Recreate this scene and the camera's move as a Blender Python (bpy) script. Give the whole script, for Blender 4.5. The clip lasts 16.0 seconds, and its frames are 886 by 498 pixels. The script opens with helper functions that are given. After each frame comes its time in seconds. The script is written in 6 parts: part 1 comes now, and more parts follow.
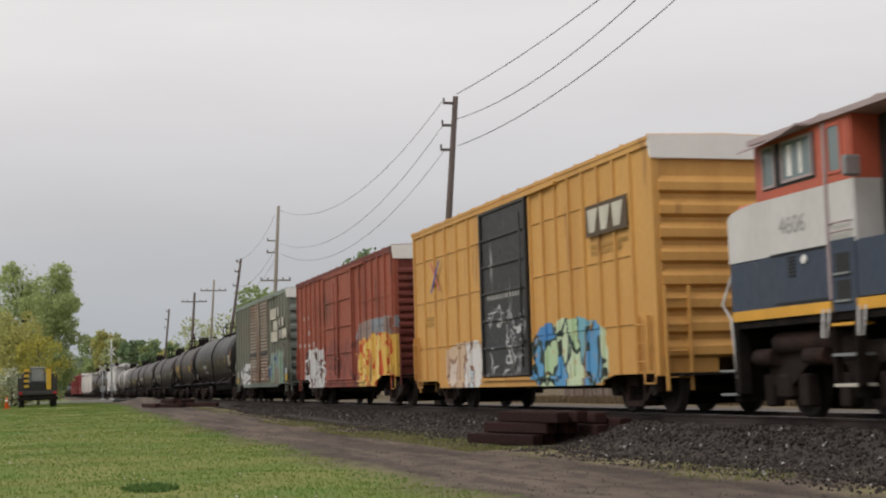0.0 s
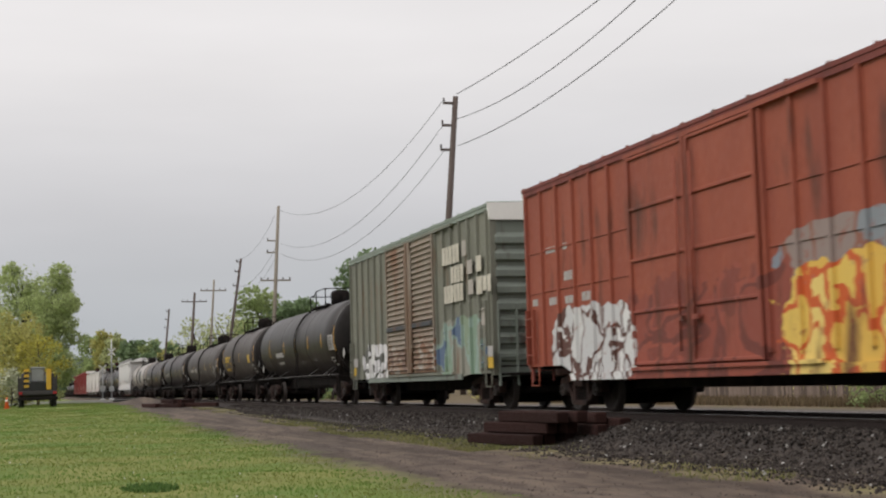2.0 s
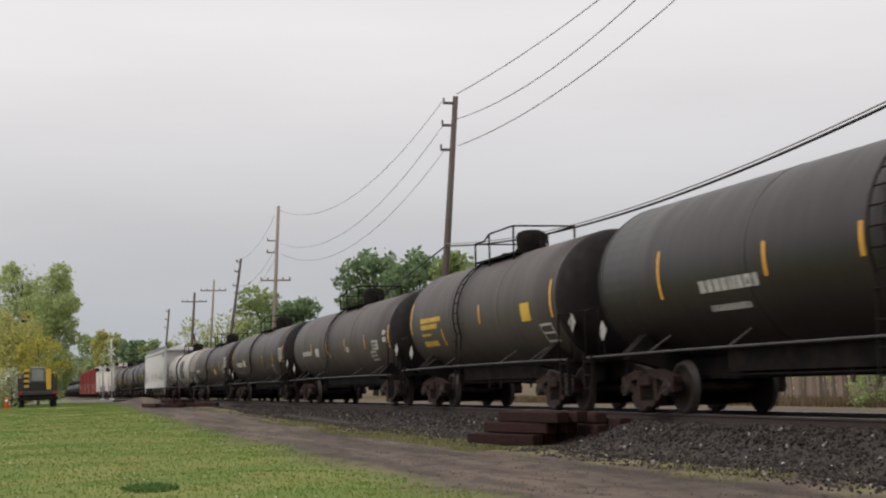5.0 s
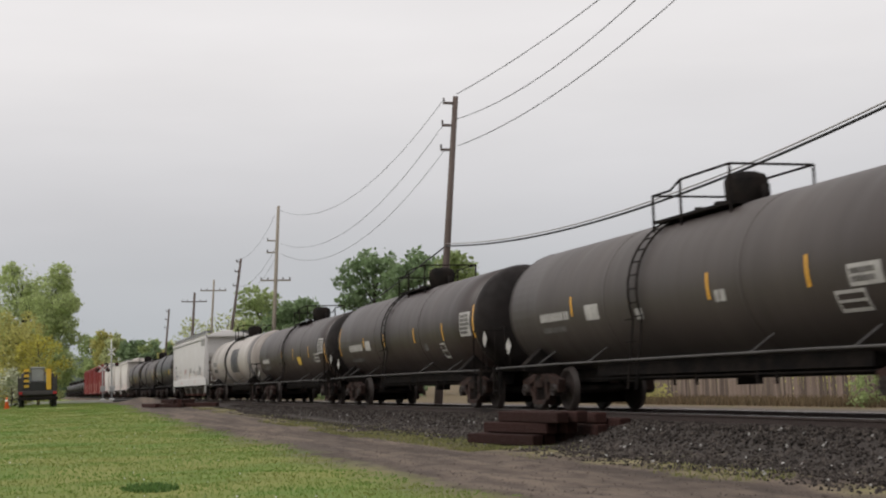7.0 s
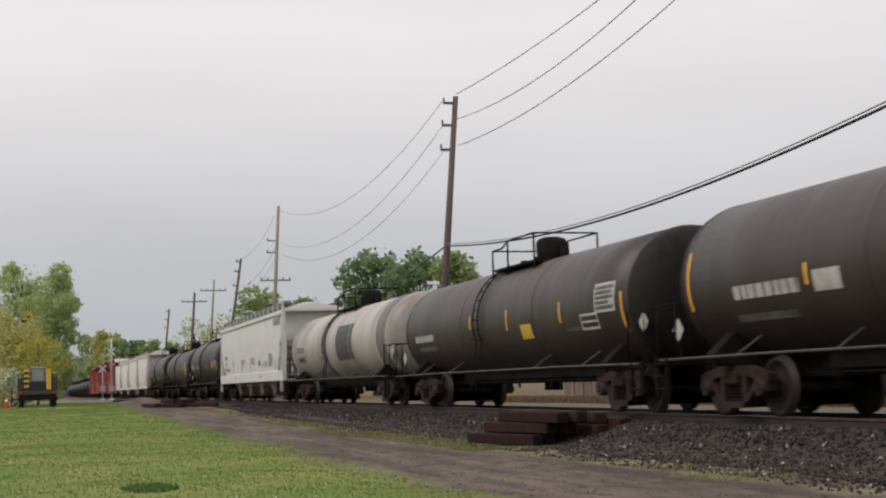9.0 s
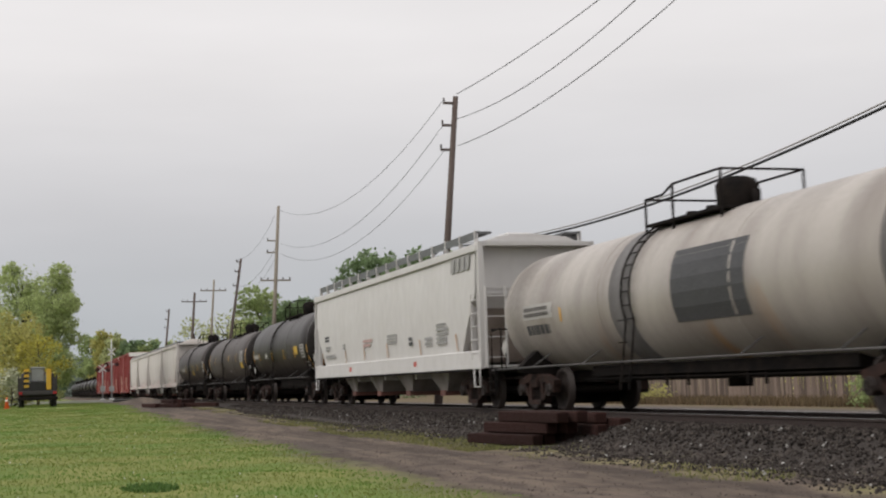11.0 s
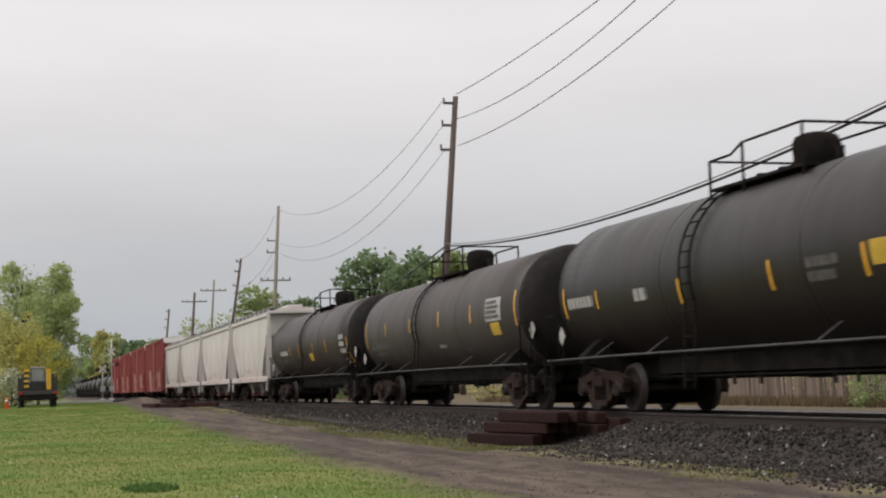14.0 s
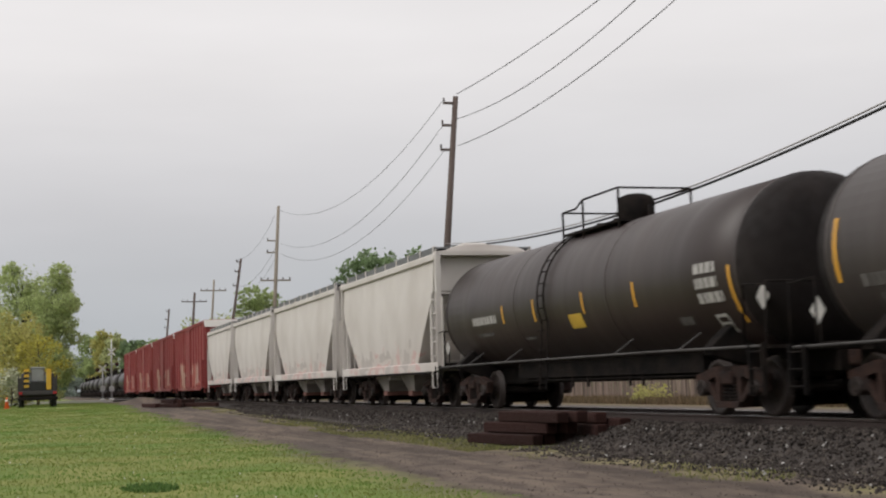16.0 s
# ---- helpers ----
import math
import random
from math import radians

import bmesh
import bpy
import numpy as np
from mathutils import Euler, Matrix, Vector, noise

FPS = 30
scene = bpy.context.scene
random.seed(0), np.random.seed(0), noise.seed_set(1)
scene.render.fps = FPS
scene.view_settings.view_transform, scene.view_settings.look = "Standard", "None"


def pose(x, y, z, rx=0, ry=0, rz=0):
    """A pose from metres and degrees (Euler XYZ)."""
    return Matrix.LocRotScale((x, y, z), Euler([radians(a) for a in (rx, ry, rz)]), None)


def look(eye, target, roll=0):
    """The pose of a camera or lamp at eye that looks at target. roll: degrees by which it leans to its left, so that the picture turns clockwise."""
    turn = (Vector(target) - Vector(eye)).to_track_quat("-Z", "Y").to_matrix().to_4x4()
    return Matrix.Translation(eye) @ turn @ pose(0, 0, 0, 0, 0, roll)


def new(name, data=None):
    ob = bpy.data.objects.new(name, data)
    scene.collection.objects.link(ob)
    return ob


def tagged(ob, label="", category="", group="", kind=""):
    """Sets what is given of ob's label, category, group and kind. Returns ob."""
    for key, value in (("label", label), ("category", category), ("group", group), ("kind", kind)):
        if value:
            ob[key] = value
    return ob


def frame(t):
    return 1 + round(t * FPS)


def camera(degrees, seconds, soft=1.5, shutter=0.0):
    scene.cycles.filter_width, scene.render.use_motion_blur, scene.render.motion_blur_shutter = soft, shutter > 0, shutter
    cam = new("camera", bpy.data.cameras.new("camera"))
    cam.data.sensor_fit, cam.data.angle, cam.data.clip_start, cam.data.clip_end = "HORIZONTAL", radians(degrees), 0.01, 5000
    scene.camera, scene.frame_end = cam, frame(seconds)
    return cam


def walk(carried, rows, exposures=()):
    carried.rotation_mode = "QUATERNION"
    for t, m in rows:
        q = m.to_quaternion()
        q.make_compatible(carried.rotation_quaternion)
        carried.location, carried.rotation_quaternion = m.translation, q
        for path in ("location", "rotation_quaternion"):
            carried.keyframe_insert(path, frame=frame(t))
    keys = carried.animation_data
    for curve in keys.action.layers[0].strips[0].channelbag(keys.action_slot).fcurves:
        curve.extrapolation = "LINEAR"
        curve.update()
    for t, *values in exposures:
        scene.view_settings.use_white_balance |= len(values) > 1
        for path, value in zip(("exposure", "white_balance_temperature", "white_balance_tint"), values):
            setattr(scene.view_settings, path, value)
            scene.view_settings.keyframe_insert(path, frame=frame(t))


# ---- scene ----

# ======== camera ========
EYE = (0.0, 0.0, 1.2)
YAW, PITCH = radians(-73.65), radians(5.44)
AIM = (100 * math.sin(YAW) * math.cos(PITCH), 100 * math.cos(YAW) * math.cos(PITCH), 1.2 + 100 * math.sin(PITCH))
cam = camera(34.8, 16.0, soft=2.1, shutter=0.25)
walk(cam, [(0, look(EYE, AIM, -1.65)), (16, look(EYE, AIM, -1.65))], exposures=[(0, -0.06), (1.2, 0.03), (16, 0.03)])

# ======== sky and sun: a closed overcast ========
SUN_EL, SUN_ROT = radians(45), radians(166)
world = bpy.data.worlds.new("overcast")
scene.world = world
world.use_nodes = True
wn, wl = world.node_tree.nodes, world.node_tree.links
wn.clear()
w_out = wn.new("ShaderNodeOutputWorld")
w_bg = wn.new("ShaderNodeBackground")
w_sky = wn.new("ShaderNodeTexSky")
w_sky.sky_type = "NISHITA"
w_sky.sun_disc = False
w_sky.sun_elevation, w_sky.sun_rotation = SUN_EL, SUN_ROT
w_dim = wn.new("ShaderNodeMix")
w_dim.data_type, w_dim.blend_type = "RGBA", "MULTIPLY"
w_dim.inputs[0].default_value = 1.0
w_dim.inputs[7].default_value = (0.09, 0.09, 0.09, 1)
wl.new(w_sky.outputs[0], w_dim.inputs[6])
w_tc = wn.new("ShaderNodeTexCoord")
w_sep = wn.new("ShaderNodeSeparateXYZ")
wl.new(w_tc.outputs["Generated"], w_sep.inputs[0])
w_ramp = wn.new("ShaderNodeValToRGB")
wl.new(w_sep.outputs[2], w_ramp.inputs[0])
for i, (p, c) in enumerate([(0.0, (0.43, 0.465, 0.50)), (0.05, (0.47, 0.485, 0.515)), (0.12, (0.61, 0.60, 0.615)), (0.22, (0.85, 0.82, 0.815)), (0.6, (1.02, 0.985, 0.975))]):
    e = w_ramp.color_ramp.elements[i] if i < 2 else w_ramp.color_ramp.elements.new(p)
    e.position, e.color = p, (*c, 1)
w_map = wn.new("ShaderNodeMapping")
w_map.inputs["Scale"].default_value = (1.2, 1.2, 6.0)
wl.new(w_tc.outputs["Generated"], w_map.inputs[0])
w_noise = wn.new("ShaderNodeTexNoise")
w_noise.inputs["Scale"].default_value = 1.6
w_noise.inputs["Detail"].default_value = 5
wl.new(w_map.outputs[0], w_noise.inputs["Vector"])
w_mr = wn.new("ShaderNodeMapRange")
w_mr.inputs[1].default_value, w_mr.inputs[2].default_value = 0.3, 0.7
w_mr.inputs[3].default_value, w_mr.inputs[4].default_value = 0.93, 1.06
wl.new(w_noise.outputs[0], w_mr.inputs[0])
w_cl = wn.new("ShaderNodeMix")
w_cl.data_type, w_cl.blend_type = "RGBA", "MULTIPLY"
w_cl.inputs[0].default_value = 1.0
wl.new(w_ramp.outputs[0], w_cl.inputs[6])
wl.new(w_mr.outputs[0], w_cl.inputs[7])
w_mix = wn.new("ShaderNodeMix")
w_mix.data_type = "RGBA"
w_mix.inputs[0].default_value = 0.93
wl.new(w_dim.outputs[2], w_mix.inputs[6])
wl.new(w_cl.outputs[2], w_mix.inputs[7])
wl.new(w_mix.outputs[2], w_bg.inputs[0])
w_bg.inputs[1].default_value = 1.0
wl.new(w_bg.outputs[0], w_out.inputs[0])
sun = new("sun", bpy.data.lights.new("sun", "SUN"))
sun.data.energy, sun.data.angle, sun.data.color = 1.5, radians(30), (1.0, 0.97, 0.93)
sun.matrix_world = look((15, -60, 62), (0, 0, 0))

# ======== materials ========
def mat(name, base, rough=0.7, metal=0.0, tint=None, amount=0.5, scale=1.5, fine=30.0, stretch=(1, 1, 1), bump=0.15,
        rust=None, rust_amount=0.0, rust_scale=2.0, regions=(), island=0.0, per_object=0.0, spec=0.4, glow_through=0.0, fine_amount=0.25, rough_var=0.12):
    m = bpy.data.materials.new(name)
    m.use_nodes = True
    nt = m.node_tree
    N, L = nt.nodes, nt.links
    b = N["Principled BSDF"]
    b.inputs["Roughness"].default_value = rough
    b.inputs["Metallic"].default_value = metal
    b.inputs["Specular IOR Level"].default_value = spec
    tc = N.new("ShaderNodeTexCoord")
    mp = N.new("ShaderNodeMapping")
    mp.inputs["Scale"].default_value = stretch
    L.new(tc.outputs["Object"], mp.inputs[0])

    def noise_fac(s, lo, hi, vec=None, detail=5):
        n = N.new("ShaderNodeTexNoise")
        n.inputs["Scale"].default_value = s
        n.inputs["Detail"].default_value = detail
        L.new(vec or mp.outputs[0], n.inputs["Vector"])
        r = N.new("ShaderNodeMapRange")
        r.inputs[1].default_value, r.inputs[2].default_value = lo, hi
        L.new(n.outputs[0], r.inputs[0])
        return r.outputs[0]

    def mix(fac, a, c, blend="MIX"):
        x = N.new("ShaderNodeMix")
        x.data_type, x.blend_type = "RGBA", blend
        for sock, v in ((x.inputs[0], fac), (x.inputs[6], a), (x.inputs[7], c)):
            if isinstance(v, (int, float)):
                sock.default_value = v
            elif isinstance(v, tuple):
                sock.default_value = (*v[:3], 1)
            else:
                L.new(v, sock)
        return x.outputs[2]

    def math_node(op, a, c=None):
        x = N.new("ShaderNodeMath")
        x.operation = op
        x.use_clamp = False
        for sock, v in ((x.inputs[0], a), (x.inputs[1], c)):
            if v is None:
                continue
            if isinstance(v, (int, float)):
                sock.default_value = v
            else:
                L.new(v, sock)
        return x.outputs[0]

    tint = tint or tuple(c * 0.6 for c in base)
    f1 = math_node("MULTIPLY", noise_fac(scale, 0.35, 0.7), amount)
    col = mix(f1, base, tint)
    f2 = noise_fac(fine, 0.3, 0.7)
    col = mix(math_node("MULTIPLY", f2, fine_amount), col, tuple(c * 0.55 for c in base))
    # painted areas with ragged outlines
    if regions:
        sep = N.new("ShaderNodeSeparateXYZ")
        L.new(tc.outputs["Object"], sep.inputs[0])
        wob = noise_fac(2.2, 0.2, 0.8, tc.outputs["Object"], 2)
        wob = math_node("MULTIPLY", math_node("SUBTRACT", wob, 0.5), 1.0)
        for x0, x1, z0, z1, cols, sc, *edge in regions:
            if edge:
                # a throw-up: rounded cells in a few fills, each with an outline, inside a rounded patch
                u = math_node("DIVIDE", math_node("SUBTRACT", sep.outputs[0], (x0 + x1) / 2), (x1 - x0) / 2)
                w = math_node("DIVIDE", math_node("SUBTRACT", sep.outputs[2], (z0 + z1) / 2), (z1 - z0) / 2)
                r4 = math_node("ADD", math_node("POWER", math_node("ABSOLUTE", u), 3.2), math_node("POWER", math_node("ABSOLUTE", w), 3.2))
                mask = math_node("LESS_THAN", math_node("ADD", r4, math_node("MULTIPLY", wob, 0.8)), 0.95)
                mask = math_node("MULTIPLY", mask, math_node("LESS_THAN", sep.outputs[1], -1.3))
                warp = N.new("ShaderNodeTexNoise")
                warp.inputs["Scale"].default_value = 1.7
                L.new(tc.outputs["Object"], warp.inputs["Vector"])
                bend = N.new("ShaderNodeVectorMath")
                bend.operation = "MULTIPLY_ADD"
                bend.inputs[1].default_value = (0.9, 0.0, 0.9)
                L.new(warp.outputs[1], bend.inputs[0])
                flat = N.new("ShaderNodeMapping")
                flat.inputs["Scale"].default_value = (1.0, 0.0, 0.62)
                L.new(tc.outputs["Object"], flat.inputs[0])
                L.new(flat.outputs[0], bend.inputs[2])
                cell = N.new("ShaderNodeTexVoronoi")
                rim = N.new("ShaderNodeTexVoronoi")
                rim.feature = "DISTANCE_TO_EDGE"
                for v in (cell, rim):
                    v.inputs["Scale"].default_value = sc
                    L.new(bend.outputs[0], v.inputs["Vector"])
                rmp = N.new("ShaderNodeValToRGB")
                rmp.color_ramp.interpolation = "CONSTANT"
                for i, c in enumerate(cols):
                    e = rmp.color_ramp.elements[i] if i < 2 else rmp.color_ramp.elements.new(i / len(cols))
                    e.position, e.color = i / len(cols), (*c, 1)
                L.new(cell.outputs["Color"], rmp.inputs[0])
                painted = mix(math_node("LESS_THAN", rim.outputs["Distance"], edge[1]), rmp.outputs[0], edge[0])
                col = mix(math_node("MULTIPLY", mask, noise_fac(7.0, 0.22, 0.40, tc.outputs["Object"])), col, painted)
                continue

            def inside(v, a, c):
                lo = math_node("GREATER_THAN", math_node("ADD", v, wob), a)
                hi = math_node("LESS_THAN", math_node("SUBTRACT", v, wob), c)
                return math_node("MULTIPLY", lo, hi)
            mask = math_node("MULTIPLY", inside(sep.outputs[0], x0, x1), inside(sep.outputs[2], z0, z1))
            side = math_node("LESS_THAN", sep.outputs[1], -1.3)
            mask = math_node("MULTIPLY", mask, side)
            rmp = N.new("ShaderNodeValToRGB")
            rmp.color_ramp.interpolation = "CONSTANT"
            for i, c in enumerate(cols):
                p = 0.0 if i == 0 else 0.34 + 0.32 * i / len(cols)
                e = rmp.color_ramp.elements[i] if i < 2 else rmp.color_ramp.elements.new(p)
                e.position, e.color = p, (*c, 1)
            gn = N.new("ShaderNodeTexNoise")
            gn.inputs["Scale"].default_value = sc
            gn.inputs["Detail"].default_value = 2.0
            gn.inputs["Distortion"].default_value = 0.9
            gm = N.new("ShaderNodeMapping")
            gm.inputs["Scale"].default_value = (0.6, 1, 1)
            L.new(tc.outputs["Object"], gm.inputs[0])
            L.new(gm.outputs[0], gn.inputs["Vector"])
            L.new(gn.outputs[0], rmp.inputs[0])
            worn = noise_fac(9.0, 0.25, 0.4, tc.outputs["Object"])
            col = mix(math_node("MULTIPLY", mask, worn), col, rmp.outputs[0])
    if rust is not None:
        fr = noise_fac(rust_scale, 0.62 - 0.25 * rust_amount, 0.74 - 0.2 * rust_amount, None, 9)
        col = mix(fr, col, rust)
    if island or per_object:
        src = N.new("ShaderNodeNewGeometry").outputs["Random Per Island"] if island else N.new("ShaderNodeObjectInfo").outputs["Random"]
        k = island or per_object
        v = N.new("ShaderNodeMapRange")
        v.inputs[3].default_value, v.inputs[4].default_value = 1 - k, 1 + k
        L.new(src, v.inputs[0])
        col = mix(1.0, col, v.outputs[0], "MULTIPLY")
    L.new(col, b.inputs["Base Color"])
    if glow_through:
        tr = N.new("ShaderNodeBsdfTranslucent")
        L.new(col, tr.inputs[0])
        ms = N.new("ShaderNodeMixShader")
        ms.inputs[0].default_value = glow_through
        L.new(b.outputs[0], ms.inputs[1])
        L.new(tr.outputs[0], ms.inputs[2])
        L.new(ms.outputs[0], N["Material Output"].inputs[0])
    if bump:
        bp = N.new("ShaderNodeBump")
        bp.inputs["Strength"].default_value = bump
        bp.inputs["Distance"].default_value = 0.02
        L.new(f2, bp.inputs["Height"])
        L.new(bp.outputs[0], b.inputs["Normal"])
    rr = N.new("ShaderNodeMapRange")
    rr.inputs[3].default_value, rr.inputs[4].default_value = max(0.05, rough - rough_var), min(1, rough + rough_var)
    L.new(f2, rr.inputs[0])
    L.new(rr.outputs[0], b.inputs["Roughness"])
    return m


STREAK = (1.0, 1.0, 0.22)
RUSTC = (0.10, 0.04, 0.02)
WHITE_G, BLACK_G = (0.72, 0.72, 0.70), (0.03, 0.03, 0.035)
M = {}
M["yellow"] = mat("yellow_paint", (0.62, 0.335, 0.095), 0.6, tint=(0.48, 0.235, 0.06), amount=0.7, stretch=STREAK, rust=(0.25, 0.11, 0.035), rust_amount=0.08,
    regions=[(-4.9, -1.66, 0.45, 1.66, [(0.60, 0.50, 0.42), (0.62, 0.60, 0.58), (0.50, 0.56, 0.60), (0.55, 0.40, 0.28)], 1.3, (0.26, 0.14, 0.09), 0.035),
             (1.65, 5.7, 0.35, 1.88, [(0.06, 0.22, 0.48), (0.42, 0.56, 0.34), (0.10, 0.30, 0.52), (0.52, 0.62, 0.42), (0.16, 0.38, 0.46)], 1.4, (0.025, 0.045, 0.04), 0.05)])
M["black_door"] = mat("black_door_paint", (0.027, 0.024, 0.025), 0.5, stretch=STREAK, rust=(0.30, 0.30, 0.30), rust_amount=-0.1, rust_scale=3.5,
    regions=[(-1.1, 1.2, 0.9, 2.2, [BLACK_G, BLACK_G, BLACK_G, (0.45, 0.45, 0.45), BLACK_G, BLACK_G, (0.35, 0.35, 0.35), BLACK_G, BLACK_G], 1.5)])
M["red"] = mat("oxide_red_paint", (0.31, 0.078, 0.043), 0.65, tint=(0.22, 0.052, 0.033), amount=0.8, stretch=STREAK, rust=(0.10, 0.032, 0.02), rust_amount=0.22,
    regions=[(2.75, 8.6, 1.75, 2.75, [(0.22, 0.24, 0.26), (0.26, 0.20, 0.18), (0.20, 0.23, 0.27)], 0.7, (0.24, 0.10, 0.07), 0.03),
             (2.55, 8.6, 0.40, 2.25, [(0.66, 0.45, 0.10), (0.70, 0.52, 0.16), (0.64, 0.40, 0.08)], 1.25, (0.52, 0.10, 0.025), 0.06),
             (-2.7, 3.0, 0.2, 2.2, [(0.20, 0.05, 0.035), (0.28, 0.07, 0.045), (0.15, 0.04, 0.03), (0.24, 0.06, 0.04)], 1.0),
             (-6.55, -2.2, 0.45, 2.12, [(0.58, 0.58, 0.57), (0.64, 0.64, 0.63), (0.52, 0.52, 0.52)], 1.35, (0.10, 0.045, 0.035), 0.05)])
M["red_end"] = mat("oxide_red_end_paint", (0.19, 0.045, 0.035), 0.7, tint=(0.12, 0.03, 0.025), stretch=STREAK, rust=(0.05, 0.02, 0.015), rust_amount=0.3)
M["green"] = mat("grey_green_paint", (0.190, 0.190, 0.152), 0.65, tint=(0.120, 0.122, 0.098), amount=0.8, stretch=STREAK, rust=(0.16, 0.10, 0.06), rust_amount=0.15,
    regions=[(-5.7, -2.3, 0.55, 1.95, [(0.60, 0.59, 0.58), (0.68, 0.67, 0.66), (0.62, 0.61, 0.62)], 1.5, (0.10, 0.10, 0.09), 0.075),
             (2.9, 7.3, 0.8, 2.3, [(0.20, 0.24, 0.19), (0.09, 0.13, 0.21), (0.20, 0.28, 0.21), (0.25, 0.245, 0.205), (0.22, 0.28, 0.20)], 1.2, (0.26, 0.34, 0.30), 0.05)])
M["green_door"] = mat("rusty_louvred_door_paint", (0.255, 0.215, 0.172), 0.7, tint=(0.195, 0.145, 0.105), amount=0.9, stretch=STREAK, rust=(0.18, 0.085, 0.045), rust_amount=0.38, rust_scale=1.3,
    regions=[(-2.9, 3.4, 0.4, 1.7, [(0.14, 0.085, 0.06), (0.20, 0.12, 0.075), (0.30, 0.27, 0.23), (0.18, 0.09, 0.05)], 1.6)])
M["green_end"] = mat("grey_green_end_paint", (0.20, 0.225, 0.195), 0.7, stretch=STREAK, rust=(0.07, 0.045, 0.035), rust_amount=0.15)
M["white_paint"] = mat("chalky_white_paint", (0.84, 0.82, 0.79), 0.6, tint=(0.74, 0.71, 0.67), stretch=STREAK, fine_amount=0.1)
M["roof"] = mat("galvanised_roof", (0.30, 0.29, 0.28), 0.6, tint=(0.2, 0.15, 0.12))
M["green_roof"] = mat("weathered_green_roof", (0.24, 0.28, 0.24), 0.6)
M["tank_black"] = mat("sooty_black_tank_paint", (0.0112, 0.0074, 0.0068), 0.44, fine_amount=0.06, spec=0.5, tint=(0.021, 0.0142, 0.0125), amount=0.7, scale=0.8, fine=3.0, stretch=(1, 0.22, 0.22), bump=0.012, rough_var=0.04)
M["tank_grey"] = mat("dusty_dark_grey_tank_paint", (0.042, 0.0325, 0.03), 0.52, fine_amount=0.06, spec=0.45, tint=(0.066, 0.053, 0.048), amount=0.7, scale=0.8, fine=3.0, stretch=(1, 0.22, 0.22), bump=0.012, rough_var=0.04)
M["tank_brown"] = mat("brownish_black_tank_paint", (0.023, 0.0138, 0.0124), 0.46, fine_amount=0.06, spec=0.5, tint=(0.04, 0.0265, 0.0232), amount=0.7, scale=0.8, fine=3.0, stretch=(1, 0.22, 0.22), bump=0.012, rough_var=0.04)
# dished ends of the dark tanks: near black and less glossy than the shells
M["tank_end"] = mat("matt_black_tank_end", (0.0105, 0.0082, 0.0080), 0.72, fine_amount=0.1, spec=0.18, tint=(0.018, 0.0135, 0.0125), amount=0.7, scale=1.2, fine=5.0, bump=0.02)
M["tank_white"] = mat("stained_white_tank_paint", (0.40, 0.365, 0.335), 0.42, fine_amount=0.10, spec=0.55, tint=(0.20, 0.17, 0.152), amount=1.0, scale=1.0, stretch=(1, 0.3, 0.3), rust=(0.33, 0.19, 0.09), rust_amount=0.0, rust_scale=0.9, bump=0.03)
M["band_and_shade"] = mat("grey_band_and_shade_paint", (0.16, 0.15, 0.15), 0.6)
M["hopper_white"] = mat("light_grey_hopper_paint", (0.57, 0.553, 0.545), 0.55, fine_amount=0.10, tint=(0.50, 0.48, 0.465), fine=9.0, stretch=(0.5, 0.5, 0.25), rust=(0.5, 0.46, 0.43), rust_amount=-0.15, bump=0.05)
M["hopper_beige"] = mat("dusty_beige_hopper_paint", (0.60, 0.565, 0.54), 0.65, fine_amount=0.06, tint=(0.47, 0.43, 0.40), amount=0.9, scale=0.7, fine=1.5, stretch=(0.7, 0.7, 0.6),
    regions=[(-4.5, 4.0, 0.7, 1.62, [(0.56, 0.49, 0.46), (0.52, 0.37, 0.35), (0.53, 0.48, 0.45), (0.42, 0.38, 0.36)], 1.0)], bump=0.02)
M["far_red"] = mat("faded_red_boxcar_paint", (0.25, 0.038, 0.036), 0.65, tint=(0.18, 0.034, 0.032), stretch=STREAK, rust=(0.35, 0.22, 0.17), rust_amount=-0.05,
    regions=[(-5.5, -1.5, 0.9, 2.4, [(0.36, 0.16, 0.12), (0.42, 0.28, 0.22)], 0.8), (2.0, 6.0, 0.9, 2.4, [(0.40, 0.24, 0.20), (0.34, 0.10, 0.08)], 0.8)])
# near black: grime plus the shade below the sloping ends, put into the colour
M["shaded_grime"] = mat("grimy_shaded_slope_sheet", (0.036, 0.031, 0.028), 0.85, spec=0.2, stretch=STREAK)
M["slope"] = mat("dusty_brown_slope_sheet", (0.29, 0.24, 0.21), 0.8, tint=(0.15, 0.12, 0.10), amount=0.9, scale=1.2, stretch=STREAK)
M["bay"] = mat("dirty_hopper_funnel_paint", (0.34, 0.31, 0.29), 0.8, tint=(0.12, 0.10, 0.09), amount=0.9, scale=2.0, stretch=STREAK)
M["gate"] = mat("pinkish_rusty_gate", (0.22, 0.10, 0.08), 0.8, tint=(0.08, 0.045, 0.04))
M["bar_blue"] = mat("faded_dark_steel_bar", (0.055, 0.060, 0.068), 0.7, rust=(0.12, 0.06, 0.035), rust_amount=0.35)
M["rust_stripe"] = mat("dulled_orange_tape", (0.42, 0.20, 0.06), 0.6, tint=(0.25, 0.14, 0.08), amount=0.9, scale=3, bump=0)
M["rust_post"] = mat("pale_rusty_post", (0.30, 0.25, 0.20), 0.7, tint=(0.17, 0.09, 0.05), amount=1.0, scale=1.5, stretch=STREAK)
M["grating"] = mat("galvanised_walkway", (0.16, 0.165, 0.17), 0.6, 0.3)
M["rail_grey"] = mat("grimy_grey_handrail", (0.075, 0.070, 0.068), 0.7, tint=(0.03, 0.026, 0.025), amount=0.8)
